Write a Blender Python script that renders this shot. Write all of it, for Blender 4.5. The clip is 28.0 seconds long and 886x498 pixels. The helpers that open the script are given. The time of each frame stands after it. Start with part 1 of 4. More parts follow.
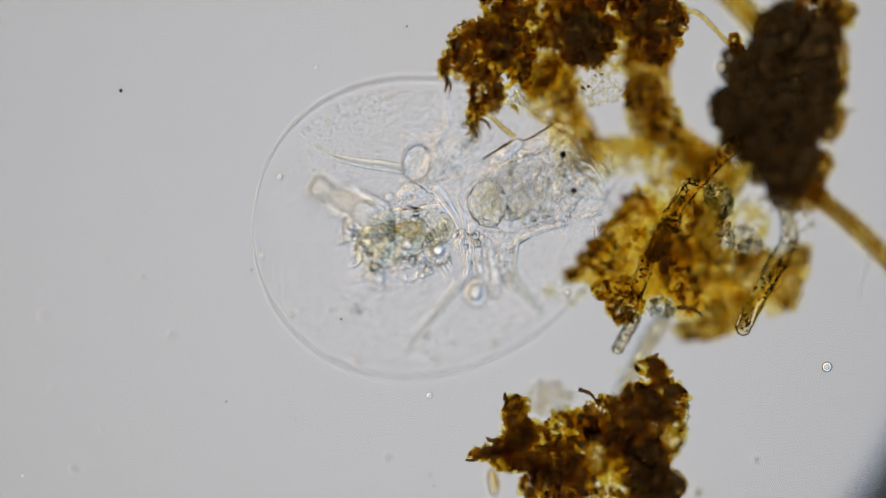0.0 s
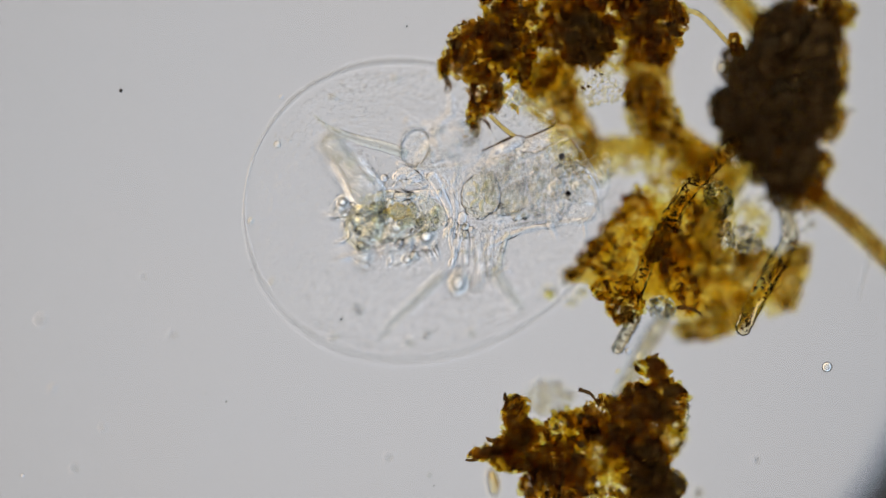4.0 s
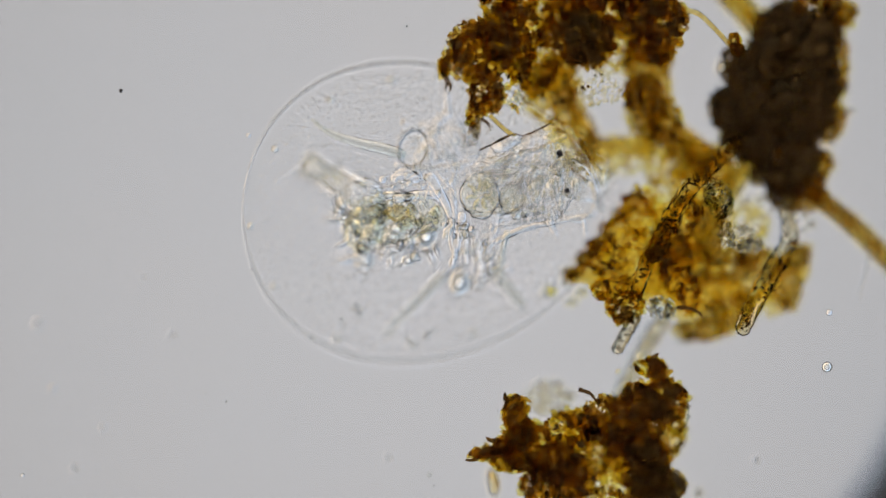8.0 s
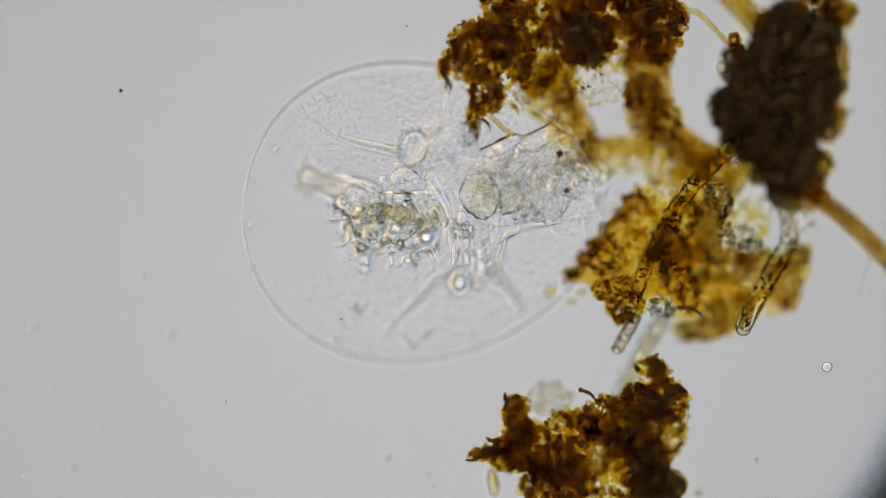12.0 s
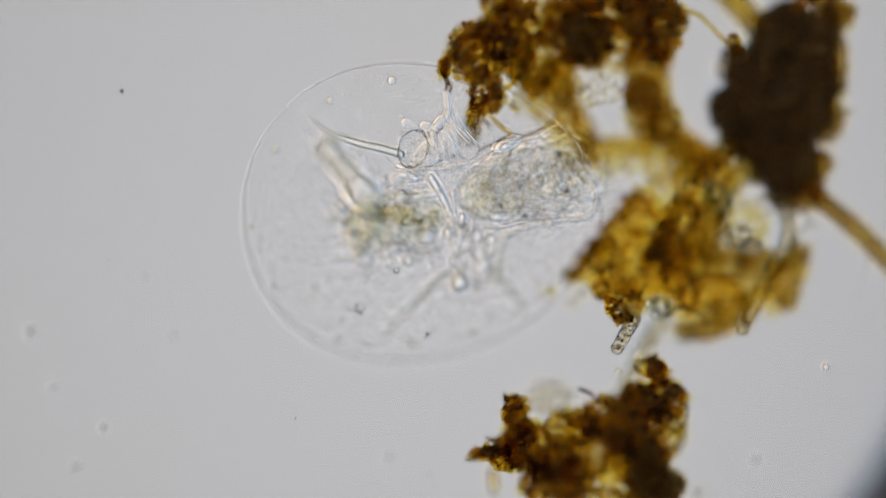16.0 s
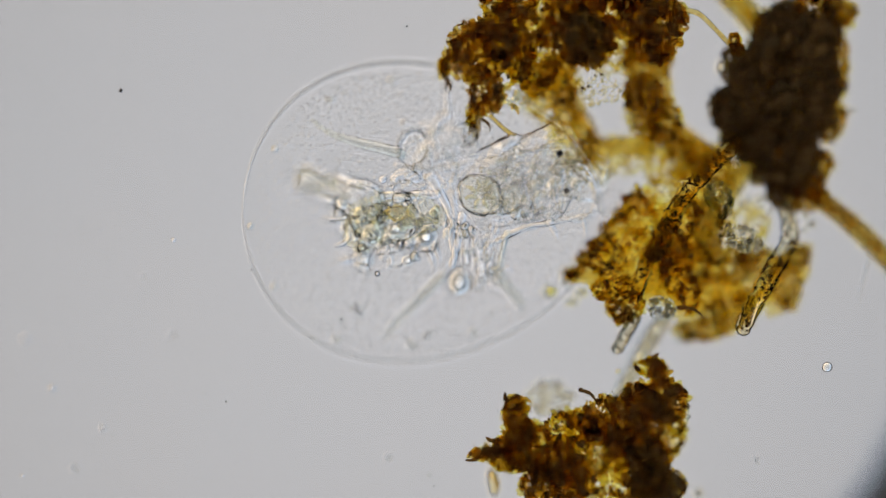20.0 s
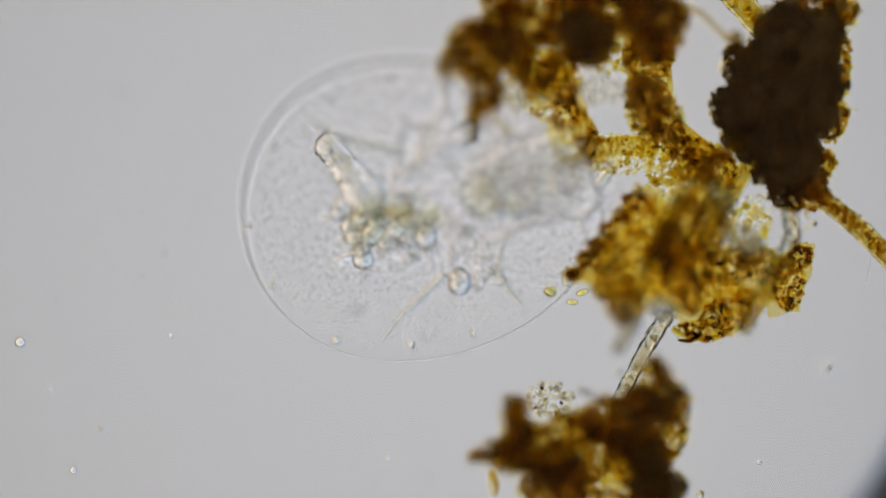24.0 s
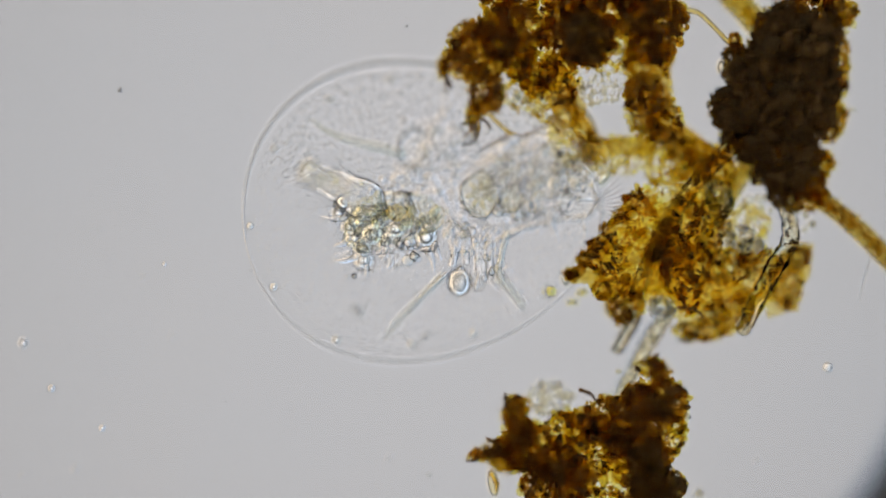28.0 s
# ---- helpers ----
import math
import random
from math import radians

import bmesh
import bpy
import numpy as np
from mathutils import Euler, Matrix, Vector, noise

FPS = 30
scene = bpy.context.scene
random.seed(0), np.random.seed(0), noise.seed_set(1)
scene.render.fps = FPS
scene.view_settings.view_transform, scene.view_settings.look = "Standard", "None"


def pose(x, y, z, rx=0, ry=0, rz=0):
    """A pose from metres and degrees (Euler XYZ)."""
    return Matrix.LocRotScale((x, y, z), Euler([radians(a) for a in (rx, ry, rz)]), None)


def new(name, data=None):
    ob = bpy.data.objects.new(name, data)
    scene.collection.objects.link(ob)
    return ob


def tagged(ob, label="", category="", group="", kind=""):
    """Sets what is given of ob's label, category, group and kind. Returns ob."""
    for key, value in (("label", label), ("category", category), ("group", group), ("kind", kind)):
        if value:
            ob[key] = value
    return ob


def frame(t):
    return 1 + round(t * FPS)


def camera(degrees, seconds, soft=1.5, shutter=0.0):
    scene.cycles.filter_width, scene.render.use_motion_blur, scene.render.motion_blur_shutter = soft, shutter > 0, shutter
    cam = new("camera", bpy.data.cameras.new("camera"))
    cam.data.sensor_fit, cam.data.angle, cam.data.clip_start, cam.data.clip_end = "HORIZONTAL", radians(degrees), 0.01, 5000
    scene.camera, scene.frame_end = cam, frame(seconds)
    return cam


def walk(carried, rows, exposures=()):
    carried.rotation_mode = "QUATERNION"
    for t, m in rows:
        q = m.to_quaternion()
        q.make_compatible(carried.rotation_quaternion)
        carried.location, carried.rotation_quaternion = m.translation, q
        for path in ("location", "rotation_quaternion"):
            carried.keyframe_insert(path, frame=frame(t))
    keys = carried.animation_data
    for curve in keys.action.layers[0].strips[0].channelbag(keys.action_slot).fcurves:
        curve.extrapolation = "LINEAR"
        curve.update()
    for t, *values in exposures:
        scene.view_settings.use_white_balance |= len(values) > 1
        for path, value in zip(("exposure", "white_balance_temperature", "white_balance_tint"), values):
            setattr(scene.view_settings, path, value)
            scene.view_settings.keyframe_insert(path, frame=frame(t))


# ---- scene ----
# One metre here stands for a tenth of a millimetre under the objective: the visible field is half a millimetre wide.
# The stage focus is the camera's height; the plane of sharpness hangs a fixed 60 m below the lens.
U = 5.0 / 1568          # one field unit
REACH = 60.0            # lens to the sharp plane

cam = camera(2 * math.degrees(math.atan(2.5 / REACH)), 28.0, soft=1.5)
cam.data.dof.use_dof = True
cam.data.dof.focus_distance = REACH
cam.data.dof.aperture_fstop = 0.0262


def height(h):
    return pose(0, 0, REACH + h * U)


walk(cam, [
    (0.0, height(22)), (3.5, height(22)), (6.0, height(24)), (8.5, height(24)), (10.5, height(18)), (11.5, height(18)),
    (12.5, height(26)), (13.3, height(52)), (14.5, height(82)), (15.5, height(72)), (17.0, height(62)), (17.5, height(46)),
    (18.0, height(27)), (18.6, height(22)), (20.0, height(16)), (20.4, height(-10)), (20.8, height(-28)), (21.2, height(-34)),
    (21.6, height(-56)), (22.5, height(-80)), (23.5, height(-88)), (24.5, height(-86)), (25.3, height(-78)), (26.0, height(-66)),
    (26.6, height(-56)), (27.1, height(-44)), (27.5, height(-28)), (28.0, height(-12)),
])

# ---- light: the illuminator under the slide, and an added world fill ----
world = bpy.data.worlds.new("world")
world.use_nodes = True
# Added fill from above; lifts the dark tops of the clumps.
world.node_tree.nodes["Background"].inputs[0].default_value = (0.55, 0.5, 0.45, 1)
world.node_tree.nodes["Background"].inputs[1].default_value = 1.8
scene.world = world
scene.cycles.max_bounces, scene.cycles.transmission_bounces, scene.cycles.transparent_max_bounces = 40, 40, 40
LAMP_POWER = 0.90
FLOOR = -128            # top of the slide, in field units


def at(u, v, h=0.0):
    return Vector(((u - 784) * U, (441 - v) * U, h * U))


# ---- materials ----
def node(tree, kind, **values):
    n = tree.nodes.new(kind)
    for key, value in values.items():
        n.inputs[key.replace("_", " ")].default_value = value
    return n


def blank(name):
    m = bpy.data.materials.new(name)
    m.use_nodes = True
    m.node_tree.nodes.clear()
    return m, m.node_tree, m.node_tree.nodes.new("ShaderNodeOutputMaterial")


def rgba(c):
    return (*c, 1)


def two_colours(t, a, b, scale, low=0.4, high=0.62):
    """Colour that goes from a to b in patches, with a finer grain on top."""
    co = node(t, "ShaderNodeTexCoord")
    n = node(t, "ShaderNodeTexNoise", Scale=scale / 10, Detail=6.0, Roughness=0.75)
    t.links.new(co.outputs["Object"], n.inputs["Vector"])
    ramp = node(t, "ShaderNodeValToRGB")
    ramp.color_ramp.elements[0].position, ramp.color_ramp.elements[1].position = low, high
    ramp.color_ramp.elements[0].color, ramp.color_ramp.elements[1].color = rgba(a), rgba(b)
    t.links.new(n.outputs["Fac"], ramp.inputs["Fac"])
    return ramp.outputs["Color"], co


def relief(t, co, scale, depth, strength=1.0):
    n = node(t, "ShaderNodeTexNoise", Scale=scale / 10, Detail=3.0, Roughness=0.6)
    t.links.new(co.outputs["Object"], n.inputs["Vector"])
    b = node(t, "ShaderNodeBump", Strength=strength, Distance=depth * 10)
    t.links.new(n.outputs["Fac"], b.inputs["Height"])
    return b.outputs["Normal"]


def clear(name, a, b, ior, scale=60.0, bump_scale=150.0, depth=0.0, dull=0.0):
    """Clear wet tissue or mineral: light goes through and bends; a and b tint it at each face."""
    m, t, out = blank(name)
    colour, co = two_colours(t, a, b, scale)
    r = node(t, "ShaderNodeBsdfRefraction", IOR=ior, Roughness=0.0)
    t.links.new(colour, r.inputs["Color"])
    if depth:
        t.links.new(relief(t, co, bump_scale, depth), r.inputs["Normal"])
    last = r.outputs[0]
    if dull:
        d = node(t, "ShaderNodeBsdfDiffuse")
        t.links.new(colour, d.inputs["Color"])
        mix = node(t, "ShaderNodeMixShader", Fac=dull)
        t.links.new(last, mix.inputs[1]), t.links.new(d.outputs[0], mix.inputs[2])
        last = mix.outputs[0]
    t.links.new(last, out.inputs["Surface"])
    return m


def humus(name, dark, mid, pale, opaque, bend=0.4, patch=11.0, grain=42.0, spread=0.3, ior=1.05):
    """Half-decayed matter in thin flakes: stained light comes through, some of it bent by the uneven faces; each flake has its own depth of stain."""
    m, t, out = blank(name)
    geo, info = node(t, "ShaderNodeNewGeometry"), node(t, "ShaderNodeObjectInfo")
    large = node(t, "ShaderNodeTexNoise", Scale=patch, Detail=3.0, Roughness=0.6)
    small = node(t, "ShaderNodeTexNoise", Scale=grain, Detail=3.0, Roughness=0.7)
    for n in (large, small):
        t.links.new(geo.outputs["Position"], n.inputs["Vector"])
    own = node(t, "ShaderNodeMath")
    t.links.new(info.outputs["Random"], own.inputs[0]), t.links.new(geo.outputs["Random Per Island"], own.inputs[1])
    own_part = node(t, "ShaderNodeMath")
    own_part.operation = "FRACT"
    t.links.new(own.outputs[0], own_part.inputs[0])
    both = node(t, "ShaderNodeMix", Factor=0.52)
    t.links.new(large.outputs["Fac"], both.inputs["A"]), t.links.new(small.outputs["Fac"], both.inputs["B"])
    vary = node(t, "ShaderNodeMapRange", To_Min=-spread, To_Max=spread)
    t.links.new(own_part.outputs[0], vary.inputs["Value"])
    total = node(t, "ShaderNodeMath")
    t.links.new(both.outputs[0], total.inputs[0]), t.links.new(vary.outputs[0], total.inputs[1])
    ramp = node(t, "ShaderNodeValToRGB")
    ramp.color_ramp.elements[0].position, ramp.color_ramp.elements[1].position = 0.32, 0.66
    ramp.color_ramp.elements[0].color, ramp.color_ramp.elements[1].color = rgba(dark), rgba(pale)
    ramp.color_ramp.elements.new(0.46).color = rgba(mid)
    t.links.new(total.outputs[0], ramp.inputs["Fac"])
    straight = node(t, "ShaderNodeBsdfTransparent")
    bent = node(t, "ShaderNodeBsdfRefraction", IOR=ior, Roughness=0.0)
    t.links.new(ramp.outputs["Color"], straight.inputs["Color"]), t.links.new(ramp.outputs["Color"], bent.inputs["Color"])
    bump = node(t, "ShaderNodeBump", Strength=0.6, Distance=0.03)
    t.links.new(small.outputs["Fac"], bump.inputs["Height"]), t.links.new(bump.outputs["Normal"], bent.inputs["Normal"])
    light = node(t, "ShaderNodeMixShader", Fac=bend)
    t.links.new(straight.outputs[0], light.inputs[1]), t.links.new(bent.outputs[0], light.inputs[2])
    crust = node(t, "ShaderNodeBsdfDiffuse", Color=(0.17, 0.125, 0.07, 1))
    mix = node(t, "ShaderNodeMixShader", Fac=opaque)
    t.links.new(light.outputs[0], mix.inputs[1]), t.links.new(crust.outputs[0], mix.inputs[2])
    t.links.new(mix.outputs[0], out.inputs["Surface"])
    return m


def matt(name, a, b, scale):
    m, t, out = blank(name)
    colour, co = two_colours(t, a, b, scale)
    p = node(t, "ShaderNodeBsdfPrincipled", Roughness=0.6)
    t.links.new(colour, p.inputs["Base Color"])
    t.links.new(relief(t, co, scale * 4, 0.002), p.inputs["Normal"])
    t.links.new(p.outputs[0], out.inputs["Surface"])
    return m


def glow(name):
    """Frosted lamp face: an even bright middle as of a stopped-down iris, and an outer ring added to brighten strongly
    bent rays; weaker towards one side.
    """
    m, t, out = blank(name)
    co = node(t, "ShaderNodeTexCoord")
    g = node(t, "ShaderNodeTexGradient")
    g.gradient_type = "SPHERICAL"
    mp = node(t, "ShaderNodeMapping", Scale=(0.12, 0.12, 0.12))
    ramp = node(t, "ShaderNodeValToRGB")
    # The 1.25 stops are the added ring, outside the direct line of sight.
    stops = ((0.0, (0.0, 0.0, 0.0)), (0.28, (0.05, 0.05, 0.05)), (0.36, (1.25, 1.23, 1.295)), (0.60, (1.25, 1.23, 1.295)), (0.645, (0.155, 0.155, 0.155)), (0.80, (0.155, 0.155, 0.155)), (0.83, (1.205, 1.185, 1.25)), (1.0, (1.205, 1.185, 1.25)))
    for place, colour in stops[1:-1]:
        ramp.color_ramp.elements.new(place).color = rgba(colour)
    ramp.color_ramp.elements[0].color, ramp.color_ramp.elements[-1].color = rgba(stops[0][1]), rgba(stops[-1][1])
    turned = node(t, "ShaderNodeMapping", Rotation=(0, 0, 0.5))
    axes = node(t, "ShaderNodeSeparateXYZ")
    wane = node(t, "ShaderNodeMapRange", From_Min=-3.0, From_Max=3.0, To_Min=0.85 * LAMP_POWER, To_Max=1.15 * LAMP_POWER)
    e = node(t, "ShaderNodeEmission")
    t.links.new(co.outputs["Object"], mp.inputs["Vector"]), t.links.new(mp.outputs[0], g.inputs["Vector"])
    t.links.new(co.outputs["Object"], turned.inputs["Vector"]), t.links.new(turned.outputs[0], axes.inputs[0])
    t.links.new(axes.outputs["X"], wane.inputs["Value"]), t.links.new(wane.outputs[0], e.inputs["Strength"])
    # Colour fringes are put into the lamp's colour, blue side to amber side.
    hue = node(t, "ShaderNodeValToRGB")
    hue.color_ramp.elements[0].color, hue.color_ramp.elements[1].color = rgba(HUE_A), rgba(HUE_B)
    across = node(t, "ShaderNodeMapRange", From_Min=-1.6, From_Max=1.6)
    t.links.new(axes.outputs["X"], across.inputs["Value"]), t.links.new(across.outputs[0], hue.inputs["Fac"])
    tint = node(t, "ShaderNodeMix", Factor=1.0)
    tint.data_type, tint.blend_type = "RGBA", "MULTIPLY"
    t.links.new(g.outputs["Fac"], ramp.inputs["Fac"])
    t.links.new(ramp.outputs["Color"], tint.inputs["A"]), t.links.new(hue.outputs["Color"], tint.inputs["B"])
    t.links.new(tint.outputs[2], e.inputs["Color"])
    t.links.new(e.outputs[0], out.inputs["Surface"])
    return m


GLASS = clear("slide_glass", (0.995, 0.995, 0.99), (0.99, 0.995, 0.995), 1.5, 5.0)
HUE_A, HUE_B = (0.84, 1.0, 1.20), (1.16, 1.0, 0.80)      # tint across the lamp face, imitating a lens's blue and amber fringes
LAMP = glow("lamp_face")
BLACK_METAL = matt("blackened_metal", (0.012, 0.011, 0.012), (0.02, 0.02, 0.022), 8.0)
MEMBRANE = clear("membrane", (1.0, 1.0, 0.998), (0.997, 0.997, 0.997), 1.0065, 30.0)
TISSUE = clear("clear_tissue", (1.0, 1.0, 0.998), (0.998, 0.997, 0.992), 1.085, 50.0)
SKIN = clear("wrinkled_skin", (1.0, 1.0, 0.998), (0.999, 0.999, 0.994), 1.018, 40.0, 105.0, 0.002)
YOLK = clear("yellow_tissue", (1.0, 0.999, 0.978), (0.999, 0.995, 0.948), 1.012, 60.0, 130.0, 0.001)
OIL = clear("oil_globule", (1.0, 0.999, 0.985), (0.999, 0.996, 0.965), 1.085, 90.0)
PALE = clear("pale_globule", (1.0, 1.0, 0.998), (0.998, 0.998, 0.993), 1.12, 90.0)
ORANGE = clear("orange_gut", (0.997, 0.98, 0.89), (0.99, 0.935, 0.77), 1.02, 90.0, 130.0, 0.002)
LENSY = clear("clear_round_drop", (1.0, 0.999, 0.985), (0.997, 0.99, 0.955), 1.13, 90.0)
CHITIN = clear("thin_chitin", (0.995, 0.992, 0.985), (0.98, 0.975, 0.96), 1.09, 80.0)
DARK_DROP = matt("dark_pigment", (0.015, 0.012, 0.02), (0.03, 0.025, 0.03), 200.0)
AMBER = humus("amber_humus", (0.80, 0.70, 0.19), (0.95, 0.895, 0.46), (0.995, 0.98, 0.74), 0.006, 0.16)
RUST = humus("rusty_humus", (0.68, 0.505, 0.12), (0.905, 0.79, 0.345), (0.985, 0.95, 0.61), 0.02, 0.16)
BROWN = humus("brown_humus", (0.52, 0.345, 0.10), (0.85, 0.70, 0.29), (0.97, 0.91, 0.55), 0.045, 0.16)
SOOT = humus("black_humus", (0.38, 0.34, 0.24), (0.61, 0.55, 0.39), (0.83, 0.75, 0.52), 0.18, 0.16)
GRAIN_GOLD = clear("golden_grain", (0.98, 0.94, 0.62), (0.93, 0.82, 0.38), 1.05, 120.0)
GRAIN_RUST = clear("rusty_grain", (0.90, 0.77, 0.36), (0.74, 0.57, 0.21), 1.04, 120.0, dull=0.03)
GRAIN_DARK = clear("dark_grain", (0.50, 0.36, 0.17), (0.22, 0.14, 0.06), 1.04, 120.0, dull=0.08)
GRAIN_CLEAR = clear("clear_grain", (0.985, 0.975, 0.92), (0.95, 0.93, 0.82), 1.09, 120.0)
YELLOW = clear("yellow_globule", (1.0, 0.998, 0.95), (1.0, 0.99, 0.88), 1.1, 90.0)
HYPHA = clear("hypha_wall", (0.94, 0.90, 0.66), (0.83, 0.76, 0.46), 1.045, 60.0, 130.0, 0.003)
DARK_HYPHA = clear("brown_hypha_wall", (0.985, 0.955, 0.80), (0.93, 0.86, 0.62), 1.08, 60.0, 130.0, 0.002)
CELL = clear("soft_cell", (1.0, 0.998, 0.985), (0.998, 0.995, 0.965), 1.08, 60.0)
SNOUT = clear("snout_wall", (1.0, 0.999, 0.99), (0.997, 0.995, 0.98), 1.075, 60.0, 130.0, 0.0008)
BUBBLE = clear("bubble", (1.0, 1.0, 1.0), (0.99, 0.99, 0.99), 1.3, 60.0)
THIN = humus("thin_humus", (0.90, 0.81, 0.42), (0.975, 0.935, 0.66), (1.0, 0.985, 0.86), 0.002, 0.2)
BRISTLE = clear("bristle", (0.97, 0.975, 0.955), (0.935, 0.945, 0.915), 1.075, 40.0)
POUCH = clear("pouch_skin", (1.0, 1.0, 0.998), (0.998, 0.997, 0.99), 1.03, 60.0)
GOLD_CELL = clear("golden_cell", (0.985, 0.955, 0.66), (0.95, 0.89, 0.48), 1.17, 90.0)
PLATE = clear("pale_box_cell", (0.985, 0.98, 0.93), (0.96, 0.95, 0.86), 1.15, 90.0)
GREY_CELL = clear("grey_cell", (0.985, 0.985, 0.975), (0.93, 0.93, 0.92), 1.008, 90.0, 160.0, 0.002)
GRIT = clear("fine_grit", (0.999, 0.999, 0.997), (0.99, 0.99, 0.988), 1.04, 120.0)
GREY_GRIT = clear("grey_grit", (0.965, 0.965, 0.96), (0.84, 0.84, 0.84), 1.08, 120.0)
CLEAR_HYPHA = clear("clear_hypha_wall", (0.985, 0.975, 0.93), (0.95, 0.935, 0.86), 1.115, 60.0, 130.0, 0.002)
FILM = humus("thin_leaf_film", (0.79, 0.635, 0.25), (0.945, 0.85, 0.50), (0.99, 0.96, 0.72), 0.004, 0.2, 9.0, 30.0, 0.0)
SILICA = clear("silica_shell", (0.97, 0.95, 0.85), (0.93, 0.88, 0.68), 1.03, 70.0, 160.0, 0.0015)


# ---- shape helpers ----
def ball(sub):
    bm = bmesh.new()
    bmesh.ops.create_icosphere(bm, subdivisions=sub, radius=1.0)
    v = np.array([x.co[:] for x in bm.verts])
    f = np.array([[x.index for x in y.verts] for y in bm.faces])
    bm.free()
    return v, f


BALLS = {sub: ball(sub) for sub in (1, 2, 3, 4, 5)}


def solid(name, v, f, material, smooth=True):
    me = bpy.data.meshes.new(name)
    me.from_pydata([tuple(x) for x in v], [], [tuple(int(i) for i in x) for x in f])
    me.materials.append(material)
    if smooth:
        me.polygons.foreach_set("use_smooth", [True] * len(me.polygons))
    me.update()
    return me


def part(name, me, parent, label="", m=None):
    ob = new(name, me)
    ob.parent = parent
    if m is not None:
        ob.matrix_basis = m
    return tagged(ob, label) if label else ob


def thing(name, u, v, h, label, category, group=""):
    ob = new(name)
    ob.empty_display_size = 0.1
    ob.location = at(u, v, h)
    return tagged(ob, label, category, group)


def lump(sub, ru, rv, rh, amp, freq, seed, sharp=0.0, turn=0.0):
    """An uneven rounded mass with the given half-sizes in field units, round the origin."""
    v, f = BALLS[sub]
    off = Vector((seed * 3.7, seed * 1.9, seed * 5.3))
    k = np.array([noise.fractal(Vector(x) * freq + off, 1.0, 2.0, 4) + sharp * (abs(noise.noise(Vector(x) * freq * 3 + off)) - 0.2) for x in v])
    w = v * (1 + amp * k)[:, None] * np.array([ru, rv, rh]) * U
    if turn:
        c, s = math.cos(radians(turn)), math.sin(radians(turn))
        w = w @ np.array([[c, s, 0], [-s, c, 0], [0, 0, 1]])
    return w, f


def spine_points(knots, steps):
    """Smooth line through knots (u, v, h, radius)."""
    k = np.array([knots[0], *knots, knots[-1]], float)
    rows = []
    for i in range(1, len(k) - 2):
        for s in np.linspace(0, 1, steps, endpoint=False):
            a, b, c, d = k[i - 1:i + 3]
            rows.append(0.5 * (2 * b + (c - a) * s + (2 * a - 5 * b + 4 * c - d) * s * s + (3 * b - a - 3 * c + d) * s ** 3))
    rows.append(k[-2])
    return np.array(rows)


def tube(knots, steps=6, sides=12, wobble=0.0, origin=(0, 0, 0), flat=1.0, seed=0, domed=True):
    """A tapering rod through knots, closed by rounded ends; its points are given from origin."""
    p = spine_points(knots, steps)
    pts = np.array([at(*row[:3])[:] for row in p]) - np.array(origin)
    rad = np.abs(p[:, 3]) * U
    if domed:
        pts = np.vstack([pts[:1] - (pts[1] - pts[0]) / np.linalg.norm(pts[1] - pts[0]) * rad[0] * 0.6, pts, pts[-1:] + (pts[-1] - pts[-2]) / np.linalg.norm(pts[-1] - pts[-2]) * rad[-1] * 0.6])
        rad = np.array([rad[0] * 0.5, *rad, rad[-1] * 0.5])
    n = len(pts)
    way = np.gradient(pts, axis=0)
    way /= np.linalg.norm(way, axis=1)[:, None] + 1e-12
    side = np.cross(way, (0, 0, 1.0))
    side /= np.linalg.norm(side, axis=1)[:, None] + 1e-9
    up = np.cross(side, way)
    v, f = [], []
    for i in range(n):
        for j in range(sides):
            a = 2 * math.pi * j / sides
            r = rad[i] * (1 + wobble * noise.noise(Vector((i * 0.45, j * 1.1 if j < sides / 2 else (sides - j) * 1.1, seed * 7.7))))
            v.append(pts[i] + r * (math.cos(a) * side[i] + flat * math.sin(a) * up[i]))
    for i in range(n - 1):
        for j in range(sides):
            a, b = i * sides + j, i * sides + (j + 1) % sides
            f.append((a, a + sides, b + sides, b))
    v += [pts[0], pts[-1]]
    for j in range(sides):
        f.append((n * sides, j, (j + 1) % sides))
        f.append((n * sides + 1, (n - 1) * sides + (j + 1) % sides, (n - 1) * sides + j))
    return np.array(v), f


def shards(count, seed):
    """A few angular grain meshes and round ones, one unit across."""
    rng = np.random.default_rng(seed)
    made = []
    for i in range(count):
        v, f = BALLS[1]
        keep = v * (1 + rng.normal(0, 0.22, (len(v), 1))) * rng.uniform(0.55, 1.25, 3)
        made.append((keep, f))
    return made


SHARDS = shards(6, 3)


def flakes(count, sub, seed):
    """Uneven flattened crumbs, one unit in half-width."""
    rng = np.random.default_rng(seed)
    made = []
    for i in range(count):
        v, f = BALLS[sub]
        off = Vector(rng.uniform(-50, 50, 3))
        k = np.array([0.55 * noise.fractal(Vector(x) * 2.2 + off, 0.8, 2.1, 4) + 0.5 * (abs(noise.noise(Vector(x) * 5.0 + off)) - 0.2) for x in v])
        made.append((v * np.clip(1 + k, 0.25, 2.0)[:, None] * np.array([rng.uniform(0.9, 1.4), rng.uniform(0.6, 0.95), rng.uniform(0.3, 0.55)]), f))
    return made


COARSE, FINE, TINY = flakes(10, 3, 8), flakes(16, 2, 9), flakes(16, 1, 10)


def joined(pieces):
    """One list of points and faces out of many."""
    v, f, n = [], [], 0
    for pv, pf in pieces:
        v.append(np.asarray(pv))
        f += [tuple(int(i) + n for i in x) for x in pf]
        n += len(pv)
    return np.vstack(v), f


